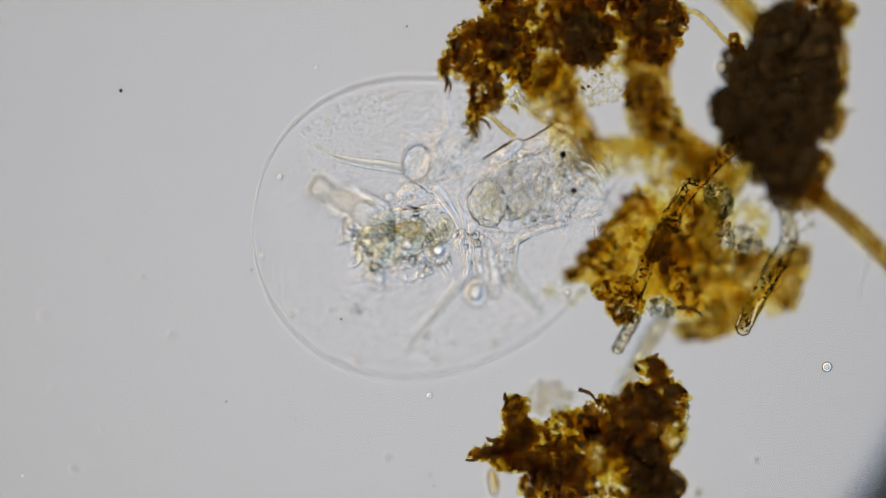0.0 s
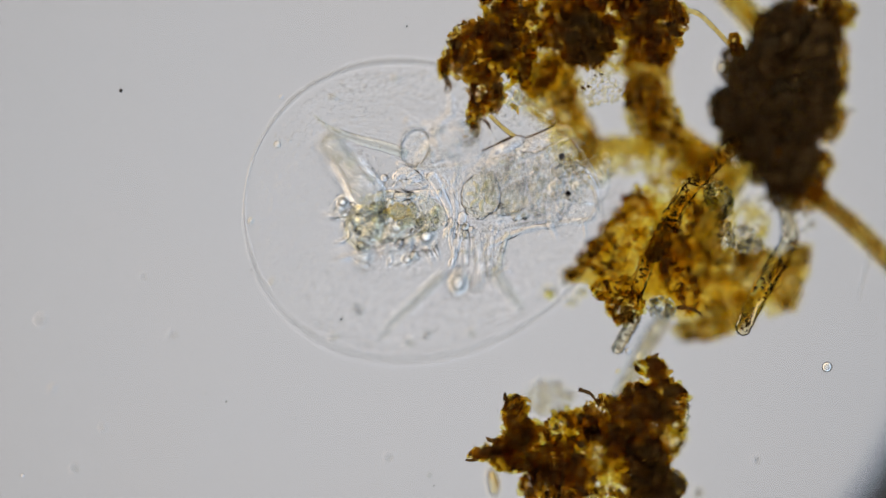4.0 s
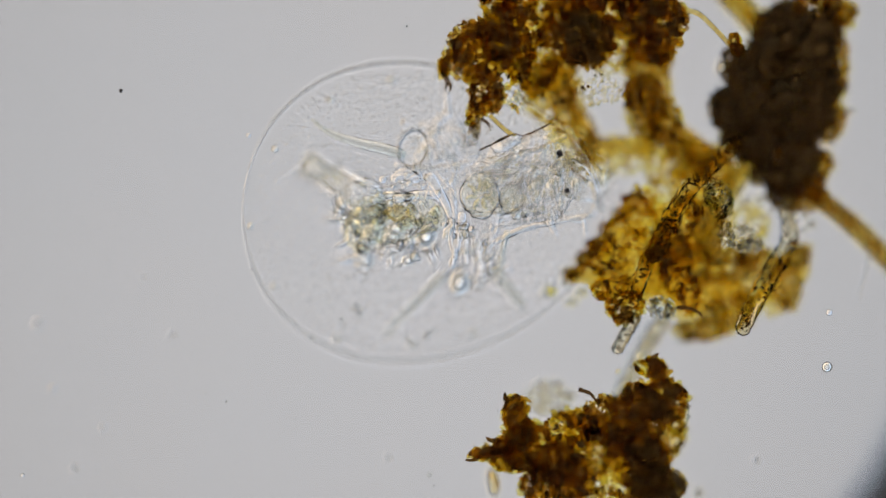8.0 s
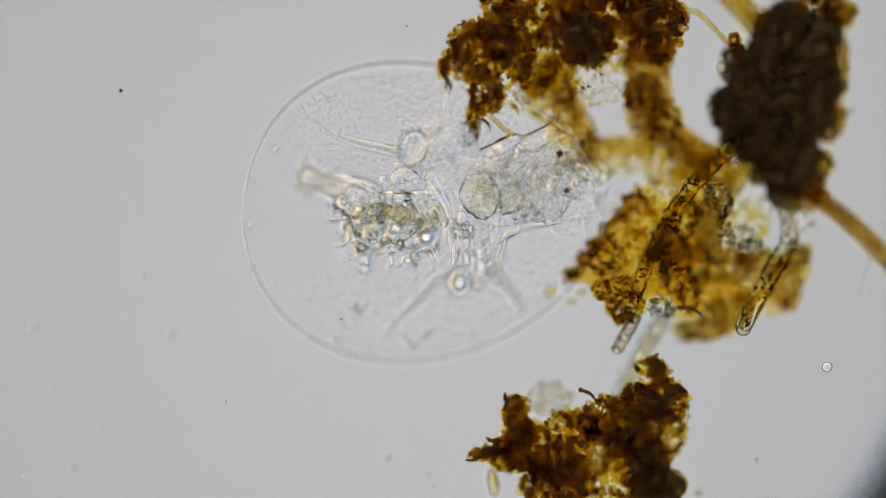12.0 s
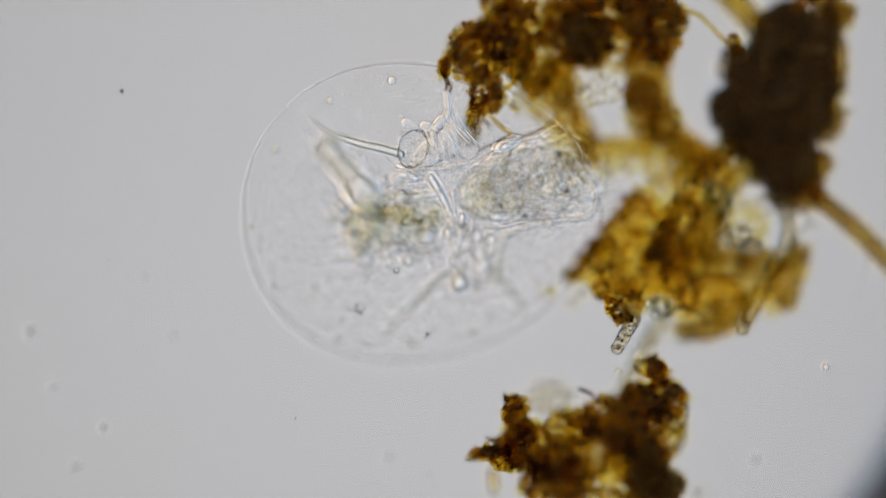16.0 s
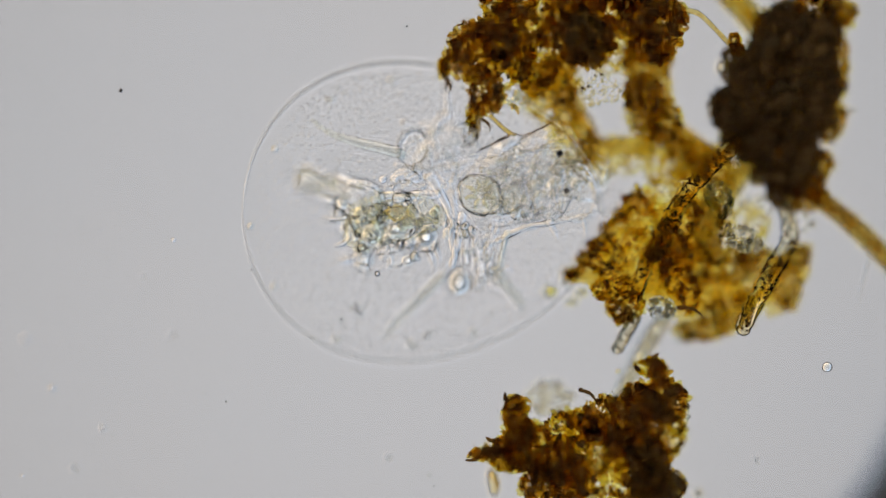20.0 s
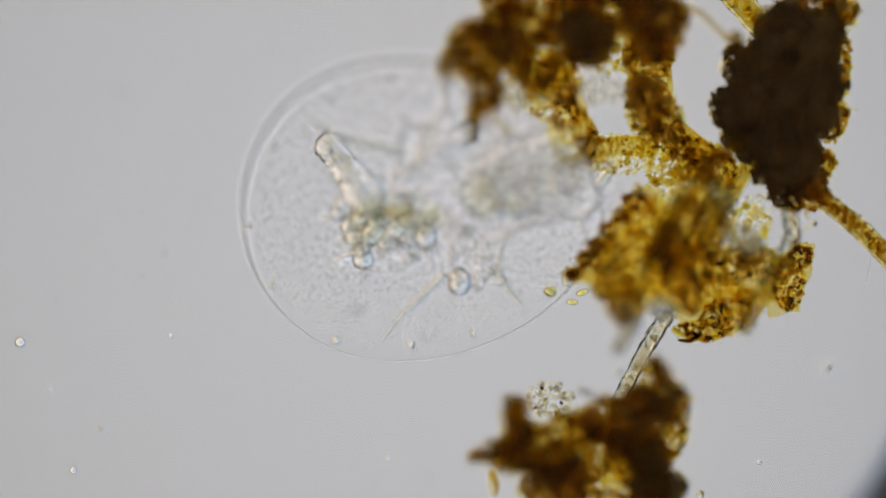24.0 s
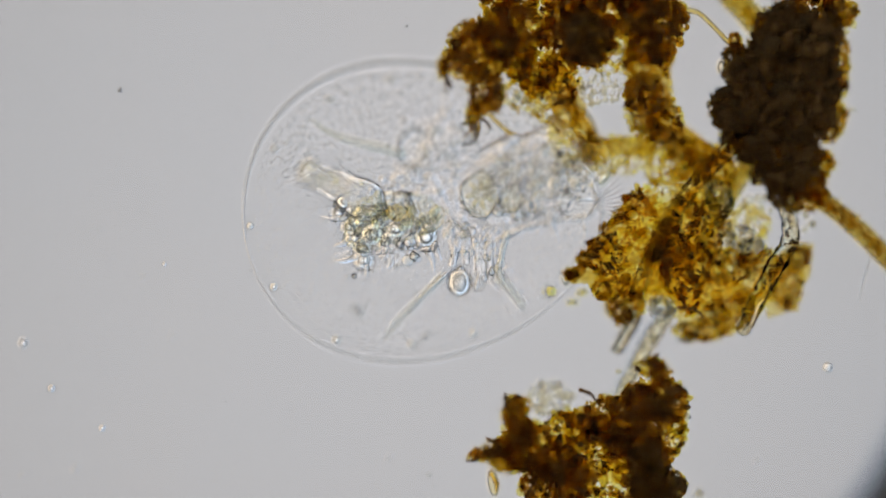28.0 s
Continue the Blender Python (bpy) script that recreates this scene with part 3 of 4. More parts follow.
    rod("feeler", [(755, 440, -15, 7), (765, 460, -20, 5), (768, 480, -25, 2)], TISSUE)

    for u, v, h, du, dv, bend in ((628, 432, -12, 26, 12, 8), (668, 448, -14, 18, -22, 8), (700, 430, -10, 24, 16, -9), (722, 446, -16, 22, 14, 8), (748, 442, -14, 24, -16, 9),
                                  (640, 372, -6, -24, -8, 7), (690, 452, -16, -4, 22, 6), (664, 400, 2, 22, -16, 8), (770, 430, -10, 10, 30, -6), (618, 420, -14, -26, 16, 5)):
        rod("mouthpart", [(u, v, h, 4.5), (u + du * 0.5 + bend * 0.6, v + dv * 0.5 + bend * 0.6, h + 3, 6), (u + du, v + dv, h, 2.5)], TISSUE, sides=10)
    for u, v, h, r in ((640, 440, -66, 17), (617, 402, -66, 15), (656, 416, -72, 21), (598, 376, -64, 12), (628, 422, -74, 17), (682, 428, -66, 16), (664, 390, -70, 17), (700, 405, -62, 18), (716, 392, -58, 15), (640, 385, -70, 16)):
        mass("lobe", u, v, h, r, 0.9 * r, 0.75 * r, LENSY, "", 0.2, 1.8, 3, u * 0.1)
    for k in ([(628, 450, -70, 7), (608, 456, -76, 6), (588, 462, -78, 2)], [(600, 390, -66, 5), (580, 392, -72, 4), (566, 386, -76, 2)], [(642, 455, -70, 6), (640, 474, -76, 4), (630, 480, -78, 2)]):
        rod("feeler", k, TISSUE)
    # upper limb
    sac("limb_pouch", 732, 264, 54, 26, 36, 22, TISSUE, "rounded clear pouch of the limb", 0.95, 2.0, -20)
    for i in range(9):
        part("globule", solid("globule", *BALLS[2], CHITIN), top, m=Matrix.LocRotScale(spot(731 + 17 * math.cos(2.4 * i) * math.sqrt(i / 9), 264 + 26 * math.sin(2.4 * i) * math.sqrt(i / 9), 52), None, Vector((2.6, 2.6, 2.6)) * U))
    rod("limb_edge", [(748, 228, 56, 2), (728, 226, 56, 2.8), (708, 244, 56, 2.8), (705, 268, 56, 2.8), (716, 290, 56, 2.8), (740, 299, 56, 2.8), (772, 296, 56, 2.8), (802, 286, 56, 2)], CHITIN, wobble=0.2)
    rod("upper_limb", [(742, 285, 55, 14), (775, 262, 58, 26), (805, 250, 55, 26), (838, 268, 45, 18)], POUCH, sides=24, wobble=0.3, flat=0.6, seed=4)
    rod("limb_edge", [(735, 292, 55, 4), (765, 300, 55, 5), (800, 295, 52, 5), (842, 283, 45, 4)], CHITIN)
    rod("claw", [(744, 232, 60, 5), (730, 222, 60, 7), (716, 217, 60, 9)], TISSUE)
    rod("claw", [(760, 226, 62, 10), (748, 222, 62, 8)], TISSUE)
    rod("claw", [(765, 235, 60, 10), (778, 215, 60, 9), (792, 198, 58, 7), (790, 165, 55, 5)], TISSUE)
    rod("claw", [(792, 200, 58, 7), (806, 225, 56, 7), (828, 250, 50, 6)], TISSUE)
    sac("trunk_cell", 966, 324, 38, 31, 30, 20, POUCH, "round clear cell in the trunk", 0.88, 5.5)
    sac("trunk_cell", 905, 352, 6, 22, 26, 18, CELL, "round clear cell in the trunk", 0.86, 6.5)
    for k in ([(752, 236, 60, 5), (776, 262, 62, 6), (806, 288, 58, 4)], [(768, 226, 60, 5), (792, 246, 62, 6), (812, 280, 56, 4)], [(742, 246, 60, 3), (756, 268, 62, 3.5), (760, 292, 58, 2.5)],
              [(806, 206, 58, 5), (820, 232, 58, 6), (846, 258, 52, 4)], [(782, 206, 58, 4), (800, 232, 60, 5), (812, 256, 56, 3)]):
        rod("digit", k, TISSUE, wobble=0.15)
    for i in range(10):
        part("globule", solid("globule", *BALLS[2], PALE), top, m=Matrix.LocRotScale(spot(798 + 9 * i, 405 + 4 * math.sin(2.3 * i), 8 + 14 * math.cos(3.1 * i)), None, Vector((1, 1.2, 1)) * (4.2 + 1.6 * math.sin(5 * i)) * U))
    for i in range(2):
        rod("rib", [(762 + 14 * i, 232 - 2 * i, 62, 4), (772 + 14 * i, 262, 64, 4), (778 + 13 * i, 284, 58, 3)], TISSUE)
    rod("bristle", [(552, 212, 36, 2), (585, 236, 32, 5.5), (630, 252, 30, 8.5), (680, 264, 30, 10), (712, 274, 30, 9)], BRISTLE, "long tapering clear bristle", steps=10)
    rod("hair", [(848, 266, 34, 1.6), (885, 250, 34, 2.0), (912, 238, 32, 1.8), (930, 240, 32, 1.8), (975, 218, 30, 2.0)], GRAIN_DARK, "fine dark hair")
    mass("vacuole", 896, 254, 42, 30, 13, 10, PALE, "clear lens-shaped vacuole", 0.08, 1.2, 3, 5.0, 22)

    # struts between head and trunk
    for k in ([(696, 318, 18, 8), (715, 308, 20, 12), (738, 318, 20, 9)], [(700, 292, 30, 5), (735, 302, 28, 6), (745, 318, 22, 5)],
              [(760, 312, 25, 10), (775, 335, 22, 9), (792, 368, 20, 7), (800, 392, 14, 6)], [(800, 340, 40, 7), (803, 360, 38, 5), (805, 385, 30, 5)],
              [(798, 390, 15, 7), (800, 430, 5, 6), (806, 455, -5, 6)], [(818, 380, 20, 8), (812, 420, 10, 7), (800, 470, -5, 7)],
              [(775, 345, 20, 8), (740, 345, 18, 8), (700, 352, 12, 9)], [(660, 355, 5, 8), (690, 345, 8, 8), (730, 350, 10, 7)]):
        rod("strut", k, TISSUE, wobble=0.25)

    # lower limbs
    mass("limb_pouch", 813, 500, -58, 21, 25, 18, LENSY, "rounded clear pouch of the limb", 0.05, 1.2, 4, 12.0)
    rod("lower_limb", [(842, 412, 0, 10), (848, 445, -30, 10), (852, 485, -60, 12), (844, 510, -70, 8)], POUCH, sides=20, wobble=0.3)
    rod("lower_limb", [(825, 400, 0, 8), (824, 436, -20, 8), (826, 466, -36, 6)], POUCH, wobble=0.2)
    rod("lower_limb", [(870, 420, 0, 8), (866, 450, -34, 8), (870, 490, -66, 9)], POUCH, wobble=0.2)
    rod("leg", [(898, 412, 8, 7), (888, 450, -20, 6), (884, 488, -60, 8), (905, 515, -75, 7), (925, 542, -80, 6)], BRISTLE, "thin jointed clear leg", steps=8)
    sac("leg_joint", 882, 496, -70, 15, 12, 10, TISSUE, "round joint of the leg", 0.7, 4.4)
    sac("leg_joint", 848, 500, -72, 12, 13, 10, TISSUE, "round joint of the leg", 0.7, 4.9)
    rod("spine", [(782, 490, -52, 8), (740, 532, -66, 6.5), (705, 568, -76, 5), (678, 602, -84, 2)], BRISTLE, "long straight tapering spine")
    rod("spine", [(790, 485, -30, 5), (752, 520, -45, 4), (720, 548, -55, 3)], CHITIN)
    rod("thorn", [(972, 390, 15, 8), (980, 408, 10, 5), (987, 424, 4, 2)], TISSUE)
    rod("thorn", [(1032, 385, 15, 4), (1036, 412, 8, 3), (1034, 440, 0, 1)], CHITIN)
    rod("fold", [(880, 428, 22, 4), (930, 405, 24, 5), (985, 392, 24, 5), (1050, 380, 24, 4)], CHITIN, wobble=0.3)
    rod("fold", [(858, 440, 10, 4), (900, 415, 14, 5), (945, 398, 18, 4), (980, 400, 18, 3)], CHITIN, wobble=0.3)
    rod("fold", [(1005, 270, 28, 4), (1018, 300, 30, 4), (1050, 330, 28, 4), (1056, 372, 24, 4)], CHITIN)
    rod("fold", [(850, 300, 35, 4), (900, 280, 36, 5), (960, 262, 34, 4), (1000, 240, 30, 5)], CHITIN, wobble=0.3)
    for i in range(9):
        a = radians(-35 + 9 * i)
        rod("tail_hair", [(1056, 348 + 3 * i, 20, 1.6), (1056 + 24 * math.cos(a), 348 + 3 * i + 24 * math.sin(a), 18, 1.3), (1056 + 46 * math.cos(a), 344 + 3 * i + 46 * math.sin(a), 15, 0.8)], CHITIN, steps=3, sides=6)
    mass("pigment_spot", 990, 272, 30, 6.5, 6, 5, DARK_DROP, "dark pigment spot", 0.15, 2, 2, 3.0)
    mass("pigment_spot", 1003, 338, 30, 5, 5.5, 5, DARK_DROP, "dark pigment spot", 0.15, 2, 2, 4.0)

    # fine creases of the skin
    for i in range(115):
        u, v = rng.uniform(838, 1022), rng.uniform(268, 385)
        a, n = radians(rng.normal(-12, 50)), rng.uniform(9, 34)
        h = rng.uniform(-14, 46)
        kn = [(u - n * math.cos(a), v - n * math.sin(a), h, 1), (u + rng.normal(0, 7), v + rng.normal(0, 7), h + 3, rng.uniform(1.6, 3.4)), (u + n * math.cos(a), v + n * math.sin(a), h, 1)]
        rod("crease", kn, TISSUE if i % 3 else CHITIN, sides=8, steps=5)
    for i in range(14):
        u, v = rng.uniform(640, 770), rng.uniform(358, 415)
        a, n = radians(rng.uniform(0, 180)), rng.uniform(10, 24)
        rod("crease", [(u - n * math.cos(a), v - n * math.sin(a), 12, 1), (u + rng.normal(0, 4), v + rng.normal(0, 4), 20, 2.6), (u + n * math.cos(a), v + n * math.sin(a), 12, 1)], CHITIN, sides=8, steps=4)

    for i in range(16):
        u, v = rng.uniform(845, 1020), rng.uniform(270, 380)
        a, n, h = radians(rng.normal(-12, 50)), rng.uniform(10, 34), rng.uniform(-48, -8)
        kn = [(u - n * math.cos(a), v - n * math.sin(a), h, 1), (u + rng.normal(0, 8), v + rng.normal(0, 8), h + 3, rng.uniform(2, 4)), (u + n * math.cos(a), v + n * math.sin(a), h, 1)]
        rod("crease", kn, TISSUE, sides=8, steps=5)
    # upper folds of the trunk, near the top of the water film
    for kn in ([(838, 300, 58, 2), (872, 270, 62, 3), (905, 252, 64, 3.4), (950, 242, 64, 3), (985, 224, 62, 3), (1012, 242, 60, 2)],
               [(1010, 243, 60, 2), (1026, 268, 62, 3), (1030, 292, 62, 3), (1018, 312, 60, 2)],
               [(1026, 308, 60, 2), (1050, 330, 62, 3.4), (1054, 362, 62, 3.4), (1046, 382, 60, 3), (1024, 388, 58, 2)],
               [(1030, 388, 58, 2), (980, 384, 62, 3), (930, 392, 62, 3), (880, 402, 60, 3), (838, 392, 56, 2)],
               [(842, 322, 60, 2), (866, 306, 64, 3), (900, 312, 66, 3), (926, 296, 64, 2.6), (962, 290, 62, 2)]):
        rod("fold", kn, TISSUE, wobble=0.3)
    for i in range(34):
        u, v = rng.uniform(850, 1020), rng.uniform(275, 382)
        a, n, h = radians(rng.normal(-12, 45)), rng.uniform(8, 26), rng.uniform(54, 70)
        kn = [(u - n * math.cos(a), v - n * math.sin(a), h, 1), (u + rng.normal(0, 6), v + rng.normal(0, 6), h + 2, rng.uniform(1.6, 3)), (u + n * math.cos(a), v + n * math.sin(a), h, 1)]
        rod("crease", kn, TISSUE, sides=8, steps=5)
    for u0, u1, v0, v1, h0, h1, count in ((672, 842, 284, 345, 0, 42, 16), (805, 905, 398, 500, -30, 12, 6), (620, 770, 415, 465, -24, 4, 10)):
        for i in range(count):
            u, v, h = rng.uniform(u0, u1), rng.uniform(v0, v1), rng.uniform(h0, h1)
            a, n = radians(rng.uniform(0, 180)), rng.uniform(8, 24)
            kn = [(u - n * math.cos(a), v - n * math.sin(a), h, 1.5), (u + rng.normal(0, 7), v + rng.normal(0, 7), h + 3, rng.uniform(2.5, 5)), (u + n * math.cos(a), v + n * math.sin(a), h, 1.5)]
            rod("fold", kn, TISSUE, sides=10, steps=5)

    # globules of the tissue
    dot = solid("globule", *BALLS[2], PALE)
    oil = solid("globule", *BALLS[2], OIL)
    yolk = solid("globule", *BALLS[2], YELLOW)
    drop = solid("droplet", *BALLS[2], LENSY)
    cell = solid("cell", *BALLS[3], CELL)
    dark = solid("granule", *BALLS[1], DARK_DROP)

    def globules(count, u, v, h, su, sv, sh, r0, r1, kinds, tilt=0.0):
        for i in range(count):
            a, r = rng.uniform(0, 6.283), math.sqrt(rng.uniform(0, 1))
            x, y = su * r * math.cos(a), sv * r * math.sin(a)
            c, s = math.cos(radians(tilt)), math.sin(radians(tilt))
            k = rng.uniform(r0, r1)
            e = Euler(rng.uniform(0, 6.28, 3))
            m = Matrix.LocRotScale(spot(u + x * c - y * s, v + x * s + y * c, h + rng.uniform(-sh, sh)), e, Vector(rng.uniform(0.7, 1.3, 3)) * k * U)
            me = kinds[int(rng.integers(len(kinds)))]
            part("granule" if me is dark else "cell" if me is cell else "globule", me, top, m=m)

    globules(20, 945, 322, -6, 94, 62, 24, 6, 12, (cell, cell, dot), -8)
    globules(200, 945, 322, 8, 98, 66, 36, 2.5, 6, (dot, oil), -8)
    globules(70, 940, 320, 48, 95, 58, 10, 1.8, 4.2, (yolk, dot), -8)
    globules(34, 940, 325, 62, 90, 56, 8, 2, 5, (yolk, dot), -8)
    globules(14, 720, 382, 44, 66, 20, 10, 4.5, 8, (yolk, oil))
    globules(10, 955, 325, 22, 95, 60, 26, 1.5, 3, (dark,), -8)
    globules(12, 700, 385, -14, 70, 34, 18, 7, 12, (cell, oil))
    globules(22, 748, 388, -14, 34, 30, 20, 4, 9, (yolk, yolk, dot))
    globules(13, 690, 388, -16, 50, 30, 18, 4, 9, (yolk, oil))
    globules(34, 700, 388, 8, 86, 42, 22, 2.5, 6.5, (dot, oil))
    globules(12, 645, 412, -14, 32, 34, 20, 4, 9, (cell, oil))
    globules(44, 845, 452, -28, 44, 48, 24, 2.5, 7, (dot, oil))
    globules(20, 750, 312, 12, 80, 30, 22, 3, 6.5, (dot, oil, cell))
    globules(24, 690, 440, -12, 70, 26, 12, 3, 10, (dot, cell))
    globules(18, 785, 258, 50, 48, 28, 16, 2.5, 5.5, (dot, oil, cell))
    globules(22, 813, 500, -60, 15, 18, 10, 1.8, 3.6, (dot,))
    globules(16, 805, 405, 15, 22, 24, 20, 4, 8, (dot, oil))
    tiny = []
    for u, v, h, su, sv, n in ((945, 322, 12, 100, 68, 40), (705, 388, 6, 88, 46, 24), (840, 440, 5, 50, 60, 20), (790, 255, 58, 60, 40, 14)):
        for i in range(n):
            a, r = rng.uniform(0, 6.283), math.sqrt(rng.uniform(0, 1))
            w = np.array(spot(u + su * r * math.cos(a), v + sv * r * math.sin(a), h + rng.uniform(-24, 24)))
            tiny.append((BALLS[1][0] * rng.uniform(0.7, 1.5, 3) * rng.uniform(2, 4.6) * U + w, BALLS[1][1]))
    tagged(part("tissue_grain", solid("tissue_grain", *joined(tiny), OIL), top), kind="stuff")
    # droplets along the rim of the envelope
    for u, v, h, r in ((585, 178, 58, 7), (693, 143, 68, 8), (487, 264, 33, 7), (443, 400, -6, 7), (484, 508, -38, 8), (595, 602, -66, 9),
                       (728, 610, -68, 8), (838, 590, -62, 8), (975, 516, -40, 10), (550, 598, -64, 4)):
        part("droplet", drop, top, m=Matrix.LocRotScale(spot(u, v, h), None, Vector((r, r, r)) * U))
    # fine grain of the envelope
    specks = []
    bv, bf = BALLS[1]
    for i in range(3400):
        a, r = rng.uniform(0, 6.283), math.sqrt(rng.uniform(0.05, 0.94))
        x, y = r * math.cos(a), r * math.sin(a)
        z = rng.normal(0, 20) * math.sqrt(1.1 - r * r)
        w = np.array([318 * x, 263 * y * (1 - 0.13 * x), z + 0.36 * 263 * y]) * 0.97
        specks.append(((bv * rng.uniform(1.8, 3.6) * rng.uniform(0.8, 1.2, 3) + w) * U, bf))
    tagged(part("fine_grain", solid("fine_grain", *joined(specks), GRIT), top), kind="stuff")

    # parts that move on their own
    tube_axis = (662, 357, -28)
    p0 = at(*tube_axis)
    k = [(676, 372, -18, 12), (660, 362, -26, 32), (640, 348, -36, 36), (614, 330, -58, 30), (579, 306, -76, 25), (560, 293, -84, 25), (551, 287, -87, 27)]
    snout = part("snout", solid("snout", *tube(k, origin=p0, sides=32, steps=8, wobble=0.1), SNOUT), top, "swaying blunt tube at the head")
    snout.location = p0 - Vector(o)
    rim = tube([(529, 305, -86, 5), (530, 298, -89, 4), (540, 280, -91, 3), (552, 261, -89, 4), (558, 258, -86, 5)], origin=p0, sides=8)
    part("snout_rim", solid("snout_rim", *rim, TISSUE), snout)
    for i in range(90):
        s = rng.uniform(0, 1)
        kk = np.array(k)
        j = min(int(s * 6), 5)
        c = kk[j] + (kk[j + 1] - kk[j]) * (s * 6 - j)
        a, r = rng.uniform(0, 6.28), c[3] * math.sqrt(rng.uniform(0, 0.75))
        e = Vector(rng.uniform(0.7, 1.3, 3)) * rng.uniform(2.5, 5.5) * U
        part("globule", (yolk, dot)[i % 2], snout, m=Matrix.LocRotScale(at(c[0] + r * math.cos(a), c[1] + r * math.sin(a), c[2] + rng.uniform(-12, 12)) - p0, None, e))
    for i, off in enumerate((-18, -11, -4, 5, 12, 19)):
        kn = [(640 + 0.5 * off, 348 + 0.8 * off, -36, 2), (602 + 0.5 * off, 322 + 0.85 * off, -52 - 4 * (i % 2), 3.2), (560 + 0.5 * off, 294 + 0.75 * off, -74, 2)]
        part("snout_fold", solid("snout_fold", *tube(kn, origin=p0, sides=8, wobble=0.4, seed=i), POUCH), snout)
    fine = []
    for i in range(150):
        s = rng.uniform(0, 1)
        j = min(int(s * 6), 5)
        c = kk[j] + (kk[j + 1] - kk[j]) * (s * 6 - j)
        a, r = rng.uniform(0, 6.28), c[3] * math.sqrt(rng.uniform(0, 0.85))
        w = np.array(at(c[0] + r * math.cos(a), c[1] + r * math.sin(a), c[2] + rng.uniform(-10, 10)) - p0)
        fine.append((BALLS[1][0] * rng.uniform(0.7, 1.4, 3) * rng.uniform(1.4, 3.2) * U + w, BALLS[1][1]))
    tagged(part("snout_grain", solid("snout_grain", *joined(fine), OIL), snout), kind="stuff")
    g0 = at(850, 345, 14)
    gv, gf = lump(4, 34, 40, 24, 0.16, 1.8, 4.4)
    gizzard = part("gizzard", solid("gizzard", *joined([(gv, gf), (gv * 0.9, gf[:, ::-1])]), CELL), top, "round churning gizzard")
    gizzard.location = g0 - Vector(o)
    for i in range(7):
        a = radians(i * 51)
        kn = [(850 + 8 * math.cos(a), 345 + 8 * math.sin(a), 18, 3), (850 + 16 * math.cos(a + 0.4), 345 + 18 * math.sin(a + 0.4), 18, 4), (850 + 25 * math.cos(a + 0.3), 345 + 28 * math.sin(a + 0.3), 16, 2.5)]
        part("jaw", solid("jaw", *tube(kn, origin=g0, steps=4, sides=8), GRAIN_CLEAR), gizzard)
    return top, snout, gizzard


# ---- threads, cells and loose bits ----
def thread(name, label, knots, material, seed=1, wobble=0.15, filled=0, core=None):
    rng = np.random.default_rng(int(seed * 100))
    u, v, h = knots[0][:3]
    top = thing(name, u, v, h, label, "fungal thread", "fungal threads")
    o = np.array(at(u, v, h))
    outside = tube(knots, origin=o, sides=16, steps=10, wobble=wobble, seed=seed)
    inside = tube([(*k[:3], k[3] * 0.74) for k in knots], origin=o, sides=16, steps=10, wobble=wobble, seed=seed + 0.1)
    part("wall", solid("wall", *joined([outside, (inside[0], [x[::-1] for x in inside[1]])]), material), top)
    p = spine_points(knots, 20)
    me = solid("granule", *SHARDS[0], core or GRAIN_GOLD, True)
    for i in range(filled):
        c = p[int(rng.integers(len(p)))]
        r = c[3]
        m = Matrix.LocRotScale(at(c[0] + rng.uniform(-0.7, 0.7) * r, c[1] + rng.uniform(-0.7, 0.7) * r, c[2] + rng.uniform(-0.5, 0.5) * r) - Vector(o), Euler(rng.uniform(0, 6, 3)), Vector((1, 1, 1)) * r * rng.uniform(0.12, 0.28) * U)
        part("granule", me, top, m=m)
    return top


